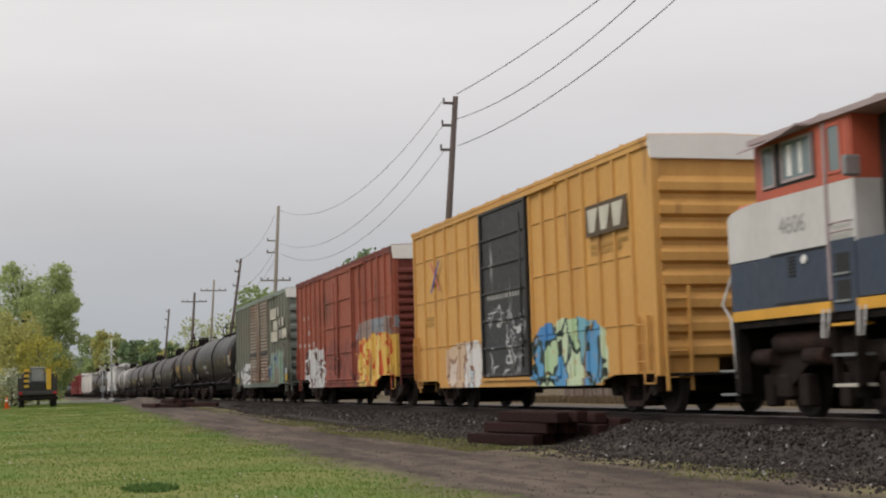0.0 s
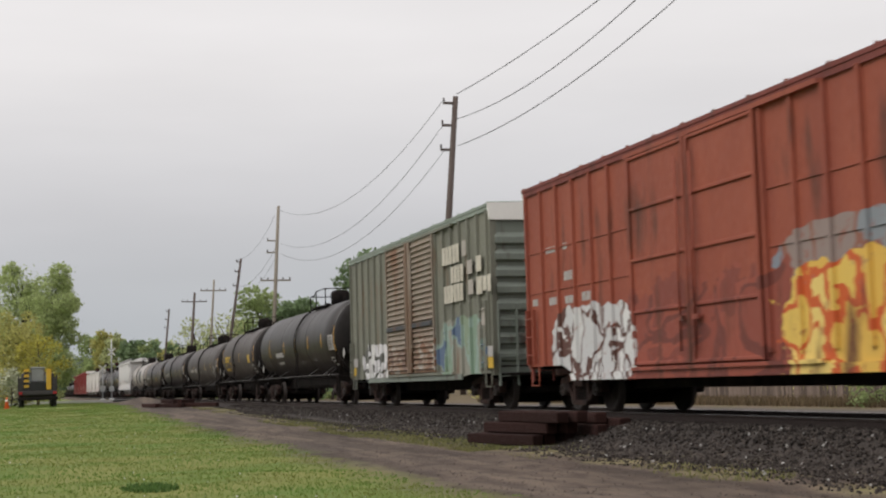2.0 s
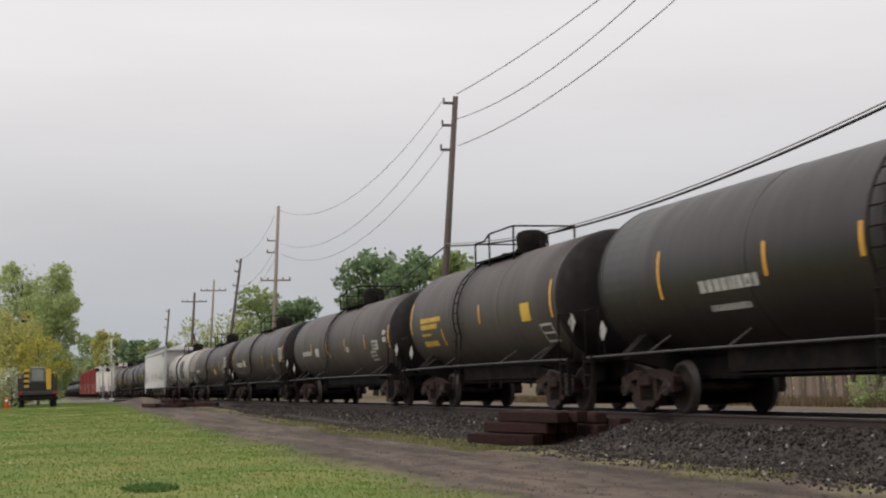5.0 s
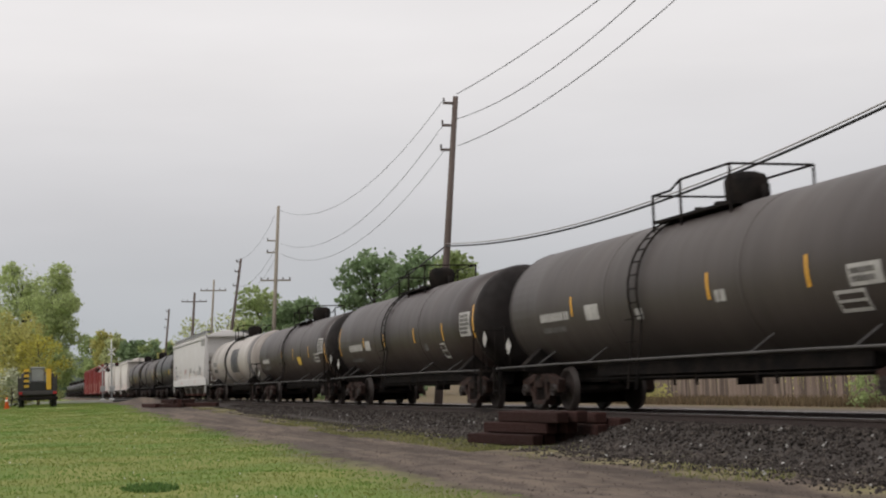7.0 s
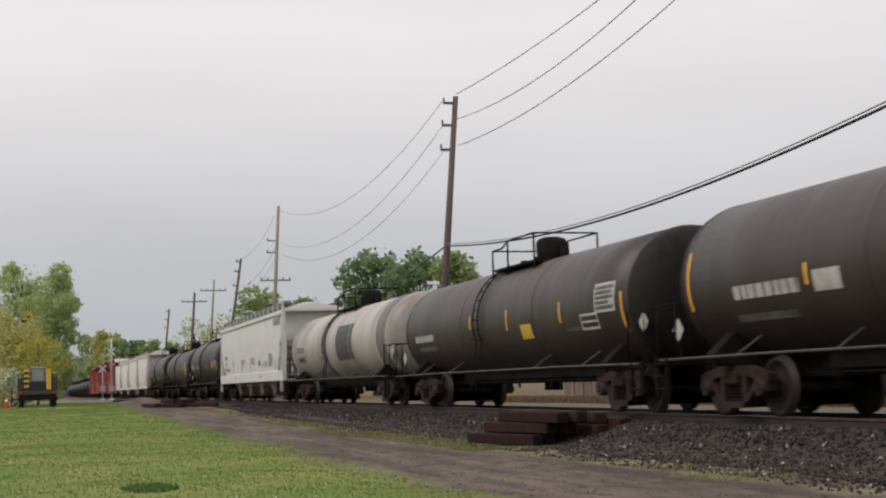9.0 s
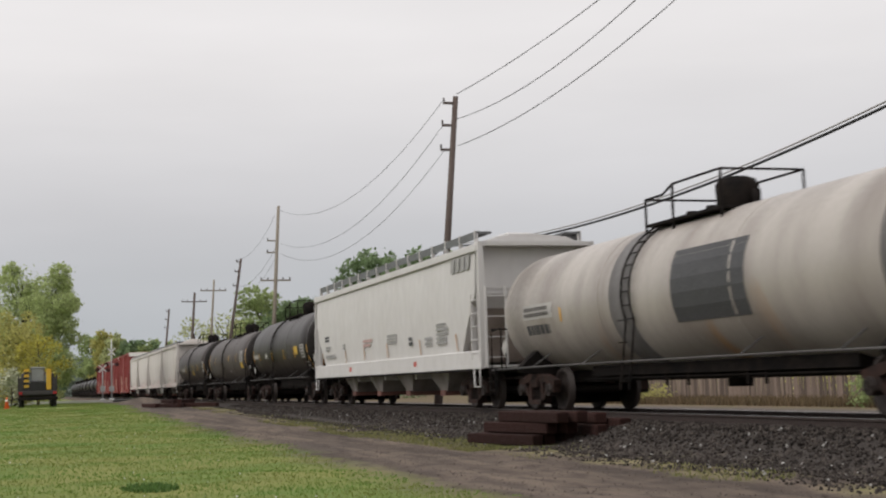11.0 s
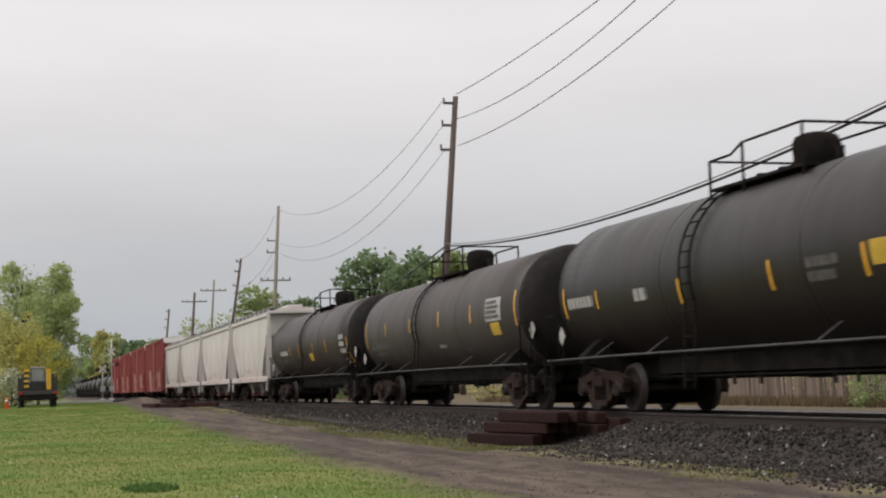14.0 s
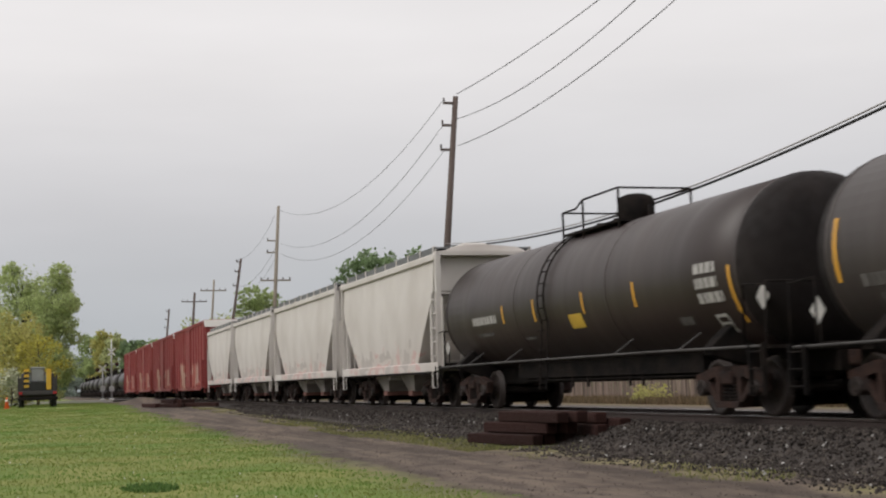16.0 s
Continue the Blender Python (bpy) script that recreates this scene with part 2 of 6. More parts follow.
M["under"] = mat("grimy_underframe_steel", (0.011, 0.010, 0.010), 0.9, spec=0.06, tint=(0.04, 0.03, 0.025), scale=3)
M["truck"] = mat("rusty_cast_bogie_steel", (0.022, 0.015, 0.0135), 0.85, spec=0.2, tint=(0.056, 0.028, 0.021), amount=0.9, scale=4, bump=0.3)
M["wheel"] = mat("worn_wheel_steel", (0.017, 0.0115, 0.010), 0.65, 0.1, tint=(0.034, 0.0195, 0.015), scale=5)
M["tread"] = mat("bright_rail_steel", (0.45, 0.44, 0.43), 0.3, 0.9, tint=(0.3, 0.27, 0.25))
M["stripe"] = mat("reflective_yellow_tape", (0.75, 0.38, 0.04), 0.4, bump=0)
M["label"] = mat("white_stencil_paint", (0.46, 0.44, 0.42), 0.6, tint=(0.27, 0.26, 0.25), amount=0.8, scale=6, bump=0)
M["label_cream"] = mat("cream_letter_paint", (0.60, 0.56, 0.47), 0.6, tint=(0.46, 0.42, 0.35), amount=0.9, scale=3, bump=0)
M["label_pink"] = mat("pale_patch_paint", (0.42, 0.38, 0.34), 0.6, tint=(0.33, 0.30, 0.27), amount=0.9, scale=3, bump=0)
M["label_dim"] = mat("faded_stencil_paint", (0.14, 0.13, 0.125), 0.7, tint=(0.06, 0.055, 0.05), amount=0.9, scale=5, bump=0)
M["label_m"] = mat("mustard_stencil_paint", (0.46, 0.25, 0.06), 0.6, bump=0)
M["label_y"] = mat("yellow_stencil_paint", (0.62, 0.40, 0.05), 0.6, bump=0)
M["label_r"] = mat("red_stencil_paint", (0.55, 0.16, 0.14), 0.6, bump=0)
M["emblem_brown"] = mat("dark_brown_emblem_paint", (0.10, 0.065, 0.035), 0.6, bump=0)
M["label_p"] = mat("faded_pink_stencil_paint", (0.52, 0.36, 0.34), 0.6, bump=0)
M["label_b"] = mat("blue_stencil_paint", (0.06, 0.08, 0.30), 0.6, bump=0)
M["label_g"] = mat("grey_stencil_paint", (0.27, 0.265, 0.26), 0.6, tint=(0.40, 0.39, 0.385), amount=0.9, scale=5, bump=0)
M["label_k"] = mat("black_stencil_paint", (0.06, 0.06, 0.065), 0.6, bump=0)
M["loco_red"] = mat("faded_red_locomotive_paint", (0.52, 0.115, 0.062), 0.5, tint=(0.40, 0.10, 0.065), stretch=STREAK, bump=0.05)
M["loco_white"] = mat("faded_white_locomotive_paint", (0.62, 0.60, 0.58), 0.5, tint=(0.50, 0.475, 0.455), stretch=STREAK, bump=0.05)
M["loco_blue"] = mat("faded_navy_locomotive_paint", (0.040, 0.055, 0.088), 0.55, tint=(0.052, 0.062, 0.085), stretch=STREAK, bump=0.05)
M["loco_bogie"] = mat("dusty_brown_bogie_casting", (0.030, 0.022, 0.019), 0.85, spec=0.1, tint=(0.012, 0.009, 0.008), amount=0.9, scale=3, bump=0.3)
M["loco_roof"] = mat("pinkish_grey_roof_paint", (0.42, 0.33, 0.33), 0.6)
M["glass_dark"] = mat("dark_cab_glass", (0.16, 0.21, 0.21), 0.12, spec=0.8, bump=0)
M["rail"] = mat("rusty_rail_steel", (0.045, 0.031, 0.027), 0.75, 0.1, scale=4)
M["sleeper"] = mat("creosoted_sleeper_timber", (0.030, 0.024, 0.022), 0.9, scale=3, fine=40, stretch=(1, 0.2, 1), bump=0.5, per_object=0.3)
M["old_tie"] = mat("old_reddish_tie_timber", (0.040, 0.018, 0.015), 0.9, tint=(0.024, 0.012, 0.0105), scale=4, fine=45, stretch=(0.25, 1, 1), bump=0.6, per_object=0.35, spec=0.15)
M["stone"] = mat("dark_basalt_ballast", (0.048, 0.0405, 0.0365), 0.9, tint=(0.078, 0.065, 0.057), scale=3, island=0.75, bump=0.4, spec=0.15)
M["dirt_stone"] = mat("brown_lane_stones", (0.13, 0.105, 0.09), 0.9, island=0.5, bump=0.2)
M["pale_stone"] = mat("pale_gravel", (0.40, 0.39, 0.37), 0.9, island=0.3)
M["pole"] = mat("weathered_pole_timber", (0.115, 0.088, 0.078), 0.9, tint=(0.07, 0.05, 0.045), scale=3, fine=30, stretch=(1, 1, 0.1), bump=0.4)
M["pole_pale"] = mat("pale_weathered_pole_timber", (0.27, 0.235, 0.19), 0.9, scale=3, fine=30, stretch=(1, 1, 0.1), bump=0.4)
M["cable"] = mat("black_cable_sheath", (0.02, 0.02, 0.022), 0.6, bump=0)
M["wire"] = mat("oxidised_wire", (0.06, 0.06, 0.065), 0.6, bump=0)
M["insulator"] = mat("brown_porcelain", (0.06, 0.04, 0.035), 0.25, bump=0)
M["fence"] = mat("weathered_grey_brown_fence_timber", (0.205, 0.155, 0.125), 0.9, tint=(0.11, 0.08, 0.065), amount=0.8, scale=2, fine=25, stretch=(1, 1, 0.15), per_object=0.45, bump=0.4)
# for the added wall out of view that dims reflections
M["unseen_wall"] = mat("dark_green_unseen_wall", (0.035, 0.045, 0.022), 0.9, scale=0.5, fine=4.0, spec=0.1)
M["bark"] = mat("tree_bark", (0.08, 0.06, 0.05), 0.95, scale=5, bump=0.5)
M["leaf"] = mat("fresh_green_leaves", (0.33, 0.40, 0.165), 0.65, tint=(0.24, 0.32, 0.135), scale=0.4, island=0.3, bump=0, glow_through=0.5)
M["leaf_light"] = mat("light_green_young_leaves", (0.45, 0.52, 0.24), 0.65, tint=(0.38, 0.45, 0.20), scale=0.4, island=0.28, bump=0, glow_through=0.6)
# aerial haze of the farthest trees, mixed into the leaf colour
M["leaf_hazy"] = mat("haze_tinted_leaves", (0.34, 0.40, 0.33), 0.7, tint=(0.28, 0.34, 0.28), scale=0.3, island=0.2, bump=0, glow_through=0.4)
M["leaf_dark"] = mat("deep_green_leaves", (0.22, 0.30, 0.15), 0.65, tint=(0.16, 0.24, 0.12), scale=0.4, island=0.35, bump=0, glow_through=0.5)
M["leaf_spring"] = mat("yellowish_spring_leaves", (0.48, 0.45, 0.15), 0.65, tint=(0.36, 0.38, 0.15), scale=0.4, island=0.3, bump=0, glow_through=0.5)
M["leaf_yellow"] = mat("golden_young_leaves", (0.50, 0.45, 0.09), 0.65, tint=(0.36, 0.37, 0.10), scale=0.6, island=0.35, bump=0, glow_through=0.45)
M["leaf_pale"] = mat("pale_olive_leaves", (0.47, 0.50, 0.24), 0.65, tint=(0.38, 0.43, 0.20), scale=0.4, island=0.3, bump=0, glow_through=0.55)
M["blossom"] = mat("white_blossom", (0.55, 0.54, 0.42), 0.7, tint=(0.22, 0.27, 0.12), amount=1.0, scale=1.5, island=0.3, bump=0, glow_through=0.3)
M["blade"] = mat("lawn_grass_blades", (0.142, 0.25, 0.046), 0.7, tint=(0.265, 0.262, 0.078), amount=1.0, scale=0.55, fine=2.2, fine_amount=0.4, island=0.07, bump=0, glow_through=0.35)
M["weed"] = mat("straggly_weeds", (0.19, 0.205, 0.07), 0.75, tint=(0.22, 0.175, 0.09), scale=0.8, island=0.3, bump=0, glow_through=0.3)
M["tuft"] = mat("dark_grass_tuft", (0.085, 0.165, 0.035), 0.75, scale=1.0, island=0.3, bump=0, glow_through=0.2)
M["dry"] = mat("dry_brown_grass", (0.15, 0.105, 0.06), 0.8, tint=(0.115, 0.095, 0.045), scale=0.8, island=0.35, bump=0, glow_through=0.3)
M["puff"] = mat("white_seed_head", (0.65, 0.65, 0.6), 0.9, bump=0)
M["concrete"] = mat("pale_concrete", (0.62, 0.61, 0.59), 0.85, scale=1.0)
M["road"] = mat("worn_asphalt", (0.10, 0.10, 0.10), 0.9, scale=0.7)
M["signal_white"] = mat("signal_aluminium", (0.52, 0.52, 0.52), 0.5, 0.2)
M["signal_black"] = mat("signal_black_paint", (0.02, 0.02, 0.02), 0.6)
M["cone"] = mat("orange_cone_plastic", (0.70, 0.13, 0.03), 0.5, bump=0)
M["rubber"] = mat("tyre_rubber", (0.018, 0.018, 0.018), 0.85)
M["truck_body"] = mat("dark_work_truck_paint", (0.045, 0.04, 0.038), 0.6)
M["truck_yellow"] = mat("hazard_yellow_paint", (0.66, 0.40, 0.04), 0.5)
M["truck_silver"] = mat("dull_silver_box", (0.30, 0.31, 0.31), 0.4, 0.4)
M["lens_dark"] = mat("unlit_red_lens", (0.10, 0.012, 0.012), 0.3, bump=0)
M["tail_red"] = mat("red_tail_lens", (0.4, 0.02, 0.02), 0.3)


def ground_material():
    m = bpy.data.materials.new("verge_ground")
    m.use_nodes = True
    N, L = m.node_tree.nodes, m.node_tree.links
    b = N["Principled BSDF"]
    b.inputs["Roughness"].default_value = 0.95
    b.inputs["Specular IOR Level"].default_value = 0.2
    tc = N.new("ShaderNodeTexCoord")
    sep = N.new("ShaderNodeSeparateXYZ")
    L.new(tc.outputs["Object"], sep.inputs[0])

    def nz(s, detail=6, stretch=None):
        n = N.new("ShaderNodeTexNoise")
        n.inputs["Scale"].default_value = s
        n.inputs["Detail"].default_value = detail
        v = tc.outputs["Object"]
        if stretch:
            mp = N.new("ShaderNodeMapping")
            mp.inputs["Scale"].default_value = stretch
            L.new(v, mp.inputs[0])
            v = mp.outputs[0]
        L.new(v, n.inputs["Vector"])
        return n.outputs[0]

    def mth(op, a, c):
        x = N.new("ShaderNodeMath")
        x.operation = op
        for s, v in ((x.inputs[0], a), (x.inputs[1], c)):
            if isinstance(v, (int, float)):
                s.default_value = v
            else:
                L.new(v, s)
        return x.outputs[0]

    def rng(v, lo, hi):
        r = N.new("ShaderNodeMapRange")
        r.inputs[1].default_value, r.inputs[2].default_value = lo, hi
        L.new(v, r.inputs[0])
        return r.outputs[0]

    def mix(f, a, c):
        x = N.new("ShaderNodeMix")
        x.data_type = "RGBA"
        for s, v in ((x.inputs[0], f), (x.inputs[6], a), (x.inputs[7], c)):
            if isinstance(v, (int, float)):
                s.default_value = v
            elif isinstance(v, tuple):
                s.default_value = (*v, 1)
            else:
                L.new(v, s)
        return x.outputs[2]

    grass = mix(rng(nz(0.35), 0.42, 0.58), (0.125, 0.185, 0.04), (0.215, 0.22, 0.065))
    grass = mix(mth("MULTIPLY", rng(nz(18), 0.35, 0.7), 0.6), grass, (0.11, 0.14, 0.035))
    grass = mix(mth("MULTIPLY", rng(nz(1.3), 0.60, 0.78), 0.45), grass, (0.28, 0.235, 0.10))
    dirt = mix(rng(nz(1.1, 8, (0.14, 1, 1)), 0.36, 0.64), (0.062, 0.047, 0.039), (0.172, 0.132, 0.103))
    dirt = mix(mth("MULTIPLY", rng(nz(25), 0.4, 0.7), 0.5), dirt, (0.09, 0.075, 0.065))
    dirt = mix(mth("MULTIPLY", rng(nz(0.6, 4, (0.25, 1, 1)), 0.55, 0.7), 0.55), dirt, (0.055, 0.046, 0.044))
    dirt = mix(mth("MULTIPLY", rng(nz(3.2, 8, (0.4, 1, 1)), 0.46, 0.62), 0.6), dirt, (0.040, 0.031, 0.028))
    dirt = mix(mth("MULTIPLY", rng(nz(55, 3), 0.55, 0.7), 0.45), dirt, (0.20, 0.165, 0.135))
    gravel = mix(rng(nz(28, 3), 0.35, 0.65), (0.026, 0.022, 0.020), (0.070, 0.060, 0.054))
    weedy = mix(rng(nz(10), 0.35, 0.65), (0.26, 0.26, 0.09), (0.30, 0.24, 0.15))
    wob = mth("ADD", mth("MULTIPLY", mth("SUBTRACT", nz(0.55, 7), 0.5), 1.6), mth("MULTIPLY", mth("SUBTRACT", nz(3.5, 4), 0.5), 0.7))
    y = mth("ADD", sep.outputs[1], wob)
    # lawn, then the dirt lane, a weedy strip, ballast, and the far side's gravel and rough grass
    lane_edge = mth("MINIMUM", 4.95, mth("SUBTRACT", 4.25, mth("MULTIPLY", sep.outputs[0], 0.026)))
    f_dirt = rng(mth("SUBTRACT", y, lane_edge), -0.75, 0.35)
    col = mix(f_dirt, grass, dirt)
    weed_mask = mth("MULTIPLY", mth("MULTIPLY", rng(y, 7.6, 8.3), rng(y, 9.7, 9.0)), rng(nz(0.9, 6), 0.44, 0.58))
    col = mix(mth("MULTIPLY", weed_mask, 0.7), col, weedy)
    col = mix(rng(y, 8.2, 9.4), col, gravel)
    pale = mix(rng(nz(12), 0.35, 0.65), (0.07, 0.06, 0.055), (0.125, 0.11, 0.103))
    col = mix(rng(y, 15.5, 16.5), col, pale)
    col = mix(rng(y, 24.0, 26.0), col, mix(rng(nz(0.8), 0.4, 0.6), (0.12, 0.10, 0.05), (0.14, 0.10, 0.07)))
    L.new(col, b.inputs["Base Color"])
    bp = N.new("ShaderNodeBump")
    bp.inputs["Strength"].default_value = 0.6
    bp.inputs["Distance"].default_value = 0.04
    L.new(nz(14), bp.inputs["Height"])
    L.new(bp.outputs[0], b.inputs["Normal"])
    return m


M["ground"] = ground_material()

# ======== mesh helpers ========
def box(bm, x0, x1, y0, y1, z0, z1, bevel=0.0):
    v = [bm.verts.new((x, y, z)) for x in (x0, x1) for y in (y0, y1) for z in (z0, z1)]
    fs = [bm.faces.new([v[i] for i in q]) for q in ((0, 1, 3, 2), (4, 6, 7, 5), (0, 4, 5, 1), (2, 3, 7, 6), (0, 2, 6, 4), (1, 5, 7, 3))]
    if bevel:
        es = {e for f in fs for e in f.edges}
        bmesh.ops.bevel(bm, geom=list(es), offset=bevel, segments=1, affect="EDGES")


def rod(bm, a, b, r, n=8, r2=None):
    a, b = Vector(a), Vector(b)
    q = (b - a).to_track_quat("Z", "Y")
    rings = []
    for p, rr in ((a, r), (b, r2 if r2 is not None else r)):
        rings.append([bm.verts.new(p + q @ Vector((rr * math.cos(2 * math.pi * i / n), rr * math.sin(2 * math.pi * i / n), 0))) for i in range(n)])
    for i in range(n):
        f = bm.faces.new((rings[0][i], rings[0][(i + 1) % n], rings[1][(i + 1) % n], rings[1][i]))
        f.smooth = n > 6
    bm.faces.new(rings[0][::-1])
    bm.faces.new(rings[1])


def pipe(bm, pts, r, n=6):
    """One bent tube through the points."""
    pts = [Vector(p) for p in pts]
    rings = []
    for i, p in enumerate(pts):
        d = (pts[min(i + 1, len(pts) - 1)] - pts[max(i - 1, 0)]).normalized()
        q = d.to_track_quat("Z", "Y")
        rings.append([bm.verts.new(p + q @ Vector((r * math.cos(2 * math.pi * k / n), r * math.sin(2 * math.pi * k / n), 0))) for k in range(n)])
    for a, b in zip(rings, rings[1:]):
        best = min(range(n), key=lambda o: sum((a[k].co - b[(k + o) % n].co).length for k in range(n)))
        b[:] = [b[(k + best) % n] for k in range(n)]
        for k in range(n):
            bm.faces.new((a[k], a[(k + 1) % n], b[(k + 1) % n], b[k])).smooth = True
    bm.faces.new(rings[0][::-1])
    bm.faces.new(rings[-1])


def lathe(bm, prof, n=40, axis="x"):
    """prof: (along, radius) rows; turned round the axis."""
    rings = []
    for s, r in prof:
        ring = []
        for i in range(n):
            a = 2 * math.pi * i / n
            c, d = r * math.cos(a), r * math.sin(a)
            ring.append(bm.verts.new({"x": (s, c, d), "y": (c, s, d), "z": (c, d, s)}[axis]))
        rings.append(ring)
    for r0, r1 in zip(rings, rings[1:]):
        for i in range(n):
            bm.faces.new((r0[i], r0[(i + 1) % n], r1[(i + 1) % n], r1[i])).smooth = True
    bm.faces.new(rings[0][::-1])
    bm.faces.new(rings[-1])


def prism(bm, outline, y0, y1):
    """An outline in x and z, drawn through from y0 to y1."""
    a = [bm.verts.new((x, y0, z)) for x, z in outline]
    b = [bm.verts.new((x, y1, z)) for x, z in outline]
    k = len(outline)
    bm.faces.new(a)
    bm.faces.new(b[::-1])
    for i in range(k):
        bm.faces.new((a[i], b[i], b[(i + 1) % k], a[(i + 1) % k]))


def mesh_of(name, bm, material):
    bmesh.ops.recalc_face_normals(bm, faces=bm.faces)
    me = bpy.data.meshes.new(name)
    bm.to_mesh(me)
    bm.free()
    me.materials.append(material)
    return me


def part(name, bm, material, parent, label=""):
    ob = new(name, mesh_of(name, bm, material))
    ob.parent = parent
    return tagged(ob, label)


def shared(name, mesh, parent, m=None):
    ob = new(name, mesh)
    ob.parent = parent
    if m is not None:
        ob.matrix_basis = m
    return ob


def one(fn, *a, **k):
    bm = bmesh.new()
    fn(bm, *a, **k)
    return bm


def thing(name, label, category, m, group=""):
    ob = new(name)
    ob.empty_display_size = 0.3
    ob.matrix_basis = m
    return tagged(ob, label, category, group)


# ======== ground, track ========
TRACK_Y, RAIL_Z, SIDE = 11.8, 0.55, 1.6


def smooth(t):
    t = max(0.0, min(1.0, t))
    return t * t * (3 - 2 * t)


def ground_z(x, y):
    rise = 0.5 * smooth((-x - 30) / 60)
    if y > 8.0:
        rise *= 1 - smooth((y - 8.6) / 2.4)
        base = rise
    else:
        base = rise
    shoulder = 0.40 * (smooth((y - 9.0) / 1.3) if y < TRACK_Y else smooth((15.6 - y) / 2.0))
    lump = 0.05 * noise.noise((x * 0.35, y * 0.35, 0.3)) + 0.02 * noise.noise((x * 1.4, y * 1.4, 2.3))
    if y > 16:
        lump *= 0.5
    mound = 0.4 * math.exp(-((x + 97) / 6) ** 2 - ((y - 7.2) / 1.1) ** 2)
    return max(base, shoulder) + mound + lump * (1 if y < 9 else 0.5)


def build_ground():
    xs = sorted(set([round(-60 + 0.5 * i, 2) for i in range(141)] + [-62 - 3 * i for i in range(40)] + [-190 - 25 * i for i in range(20)] + [-900, -1600, -3000, 15, 25, 50, 120, 400, 1500]))
    ys = sorted(set([round(-4 + 0.4 * i, 2) for i in range(56)] + [-6, -10, -16, -30, -60, -140, -400, -1500, 19, 21, 24, 28, 34, 45, 70, 120, 300, 900, 2500]))
    verts = [(x, y, ground_z(x, y)) for x in xs for y in ys]
    k = len(ys)
    faces = [(i * k + j, (i + 1) * k + j, (i + 1) * k + j + 1, i * k + j + 1) for i in range(len(xs) - 1) for j in range(k - 1)]
    me = bpy.data.meshes.new("ground")
    me.from_pydata(verts, [], faces)
    for p in me.polygons:
        p.use_smooth = True
    me.materials.append(M["ground"])
    tagged(new("ground", me), "grassy verge, worn dirt lane and gravel beside the track", "ground", kind="structure")


build_ground()


def build_backdrop():
    """An unseen plain wall added behind the camera, beyond the track, to darken tank-end reflections."""
    ys = [17 + 1.5 * i for i in range(46)]
    hs = [9 + 3 * noise.noise((y * 0.11, 0.4, 0.0)) + 1.2 * noise.noise((y * 0.5, 3.0, 0.0)) for y in ys]
    verts = [(x, y, z) for x in (24.0, 26.0) for y, h in zip(ys, hs) for z in (-0.3, h)]
    k = len(ys)
    quad = lambda o, i: (o + 2 * i, o + 2 * i + 2, o + 2 * i + 3, o + 2 * i + 1)
    faces = [quad(o, i) for o in (0, 2 * k) for i in range(k - 1)] + [(2 * i + 1, 2 * i + 3, 2 * k + 2 * i + 3, 2 * k + 2 * i + 1) for i in range(k - 1)]
    me = bpy.data.meshes.new("backdrop")
    me.from_pydata(verts, [], faces)
    me.materials.append(M["unseen_wall"])
    tagged(new("backdrop", me), "unseen dark wall added behind the camera to darken reflections", "backdrop", kind="structure")


build_backdrop()


def build_track():
    track = new("railway_track")
    tagged(track, "straight railway track on dark ballast", "track", kind="structure")
    prof = [(-0.07, 0), (0.07, 0), (0.07, 0.02), (0.015, 0.04), (0.015, 0.13), (0.036, 0.14), (0.036, 0.172), (-0.036, 0.172), (-0.036, 0.14), (-0.015, 0.13), (-0.015, 0.04), (-0.07, 0.02)]
    for y in (TRACK_Y - 0.755, TRACK_Y + 0.755):
        bm = bmesh.new()
        a = [bm.verts.new((-700, y + p[0], RAIL_Z - 0.172 + p[1])) for p in prof]
        b = [bm.verts.new((60, y + p[0], RAIL_Z - 0.172 + p[1])) for p in prof]
        for i in range(len(prof)):
            bm.faces.new((a[i], a[(i + 1) % len(prof)], b[(i + 1) % len(prof)], b[i]))
        rail = part("rail", bm, M["rail"], track)
        part("rail_head", one(box, -700, 60, y - 0.03, y + 0.03, RAIL_Z - 0.001, RAIL_Z + 0.003), M["tread"], rail, "polished running surface")
    me = mesh_of("sleeper", one(box, -0.115, 0.115, -1.3, 1.3, -0.18, 0, 0.015), M["sleeper"])
    for i in range(280):
        ob = shared("sleeper", me, track, pose(8 - 0.52 * i, TRACK_Y + random.uniform(-0.05, 0.05), RAIL_Z - 0.172 + 0.0, 0, 0, random.uniform(-1.5, 1.5)))


build_track()

# ======== rolling stock ========
SPEED, GAIN = 13.79, 0.016


def gone(t):
    return SPEED * (t - 8) + GAIN * (t - 8) ** 2 / 2


CARS = []      # (car, place along the train)
WHEELSETS = []


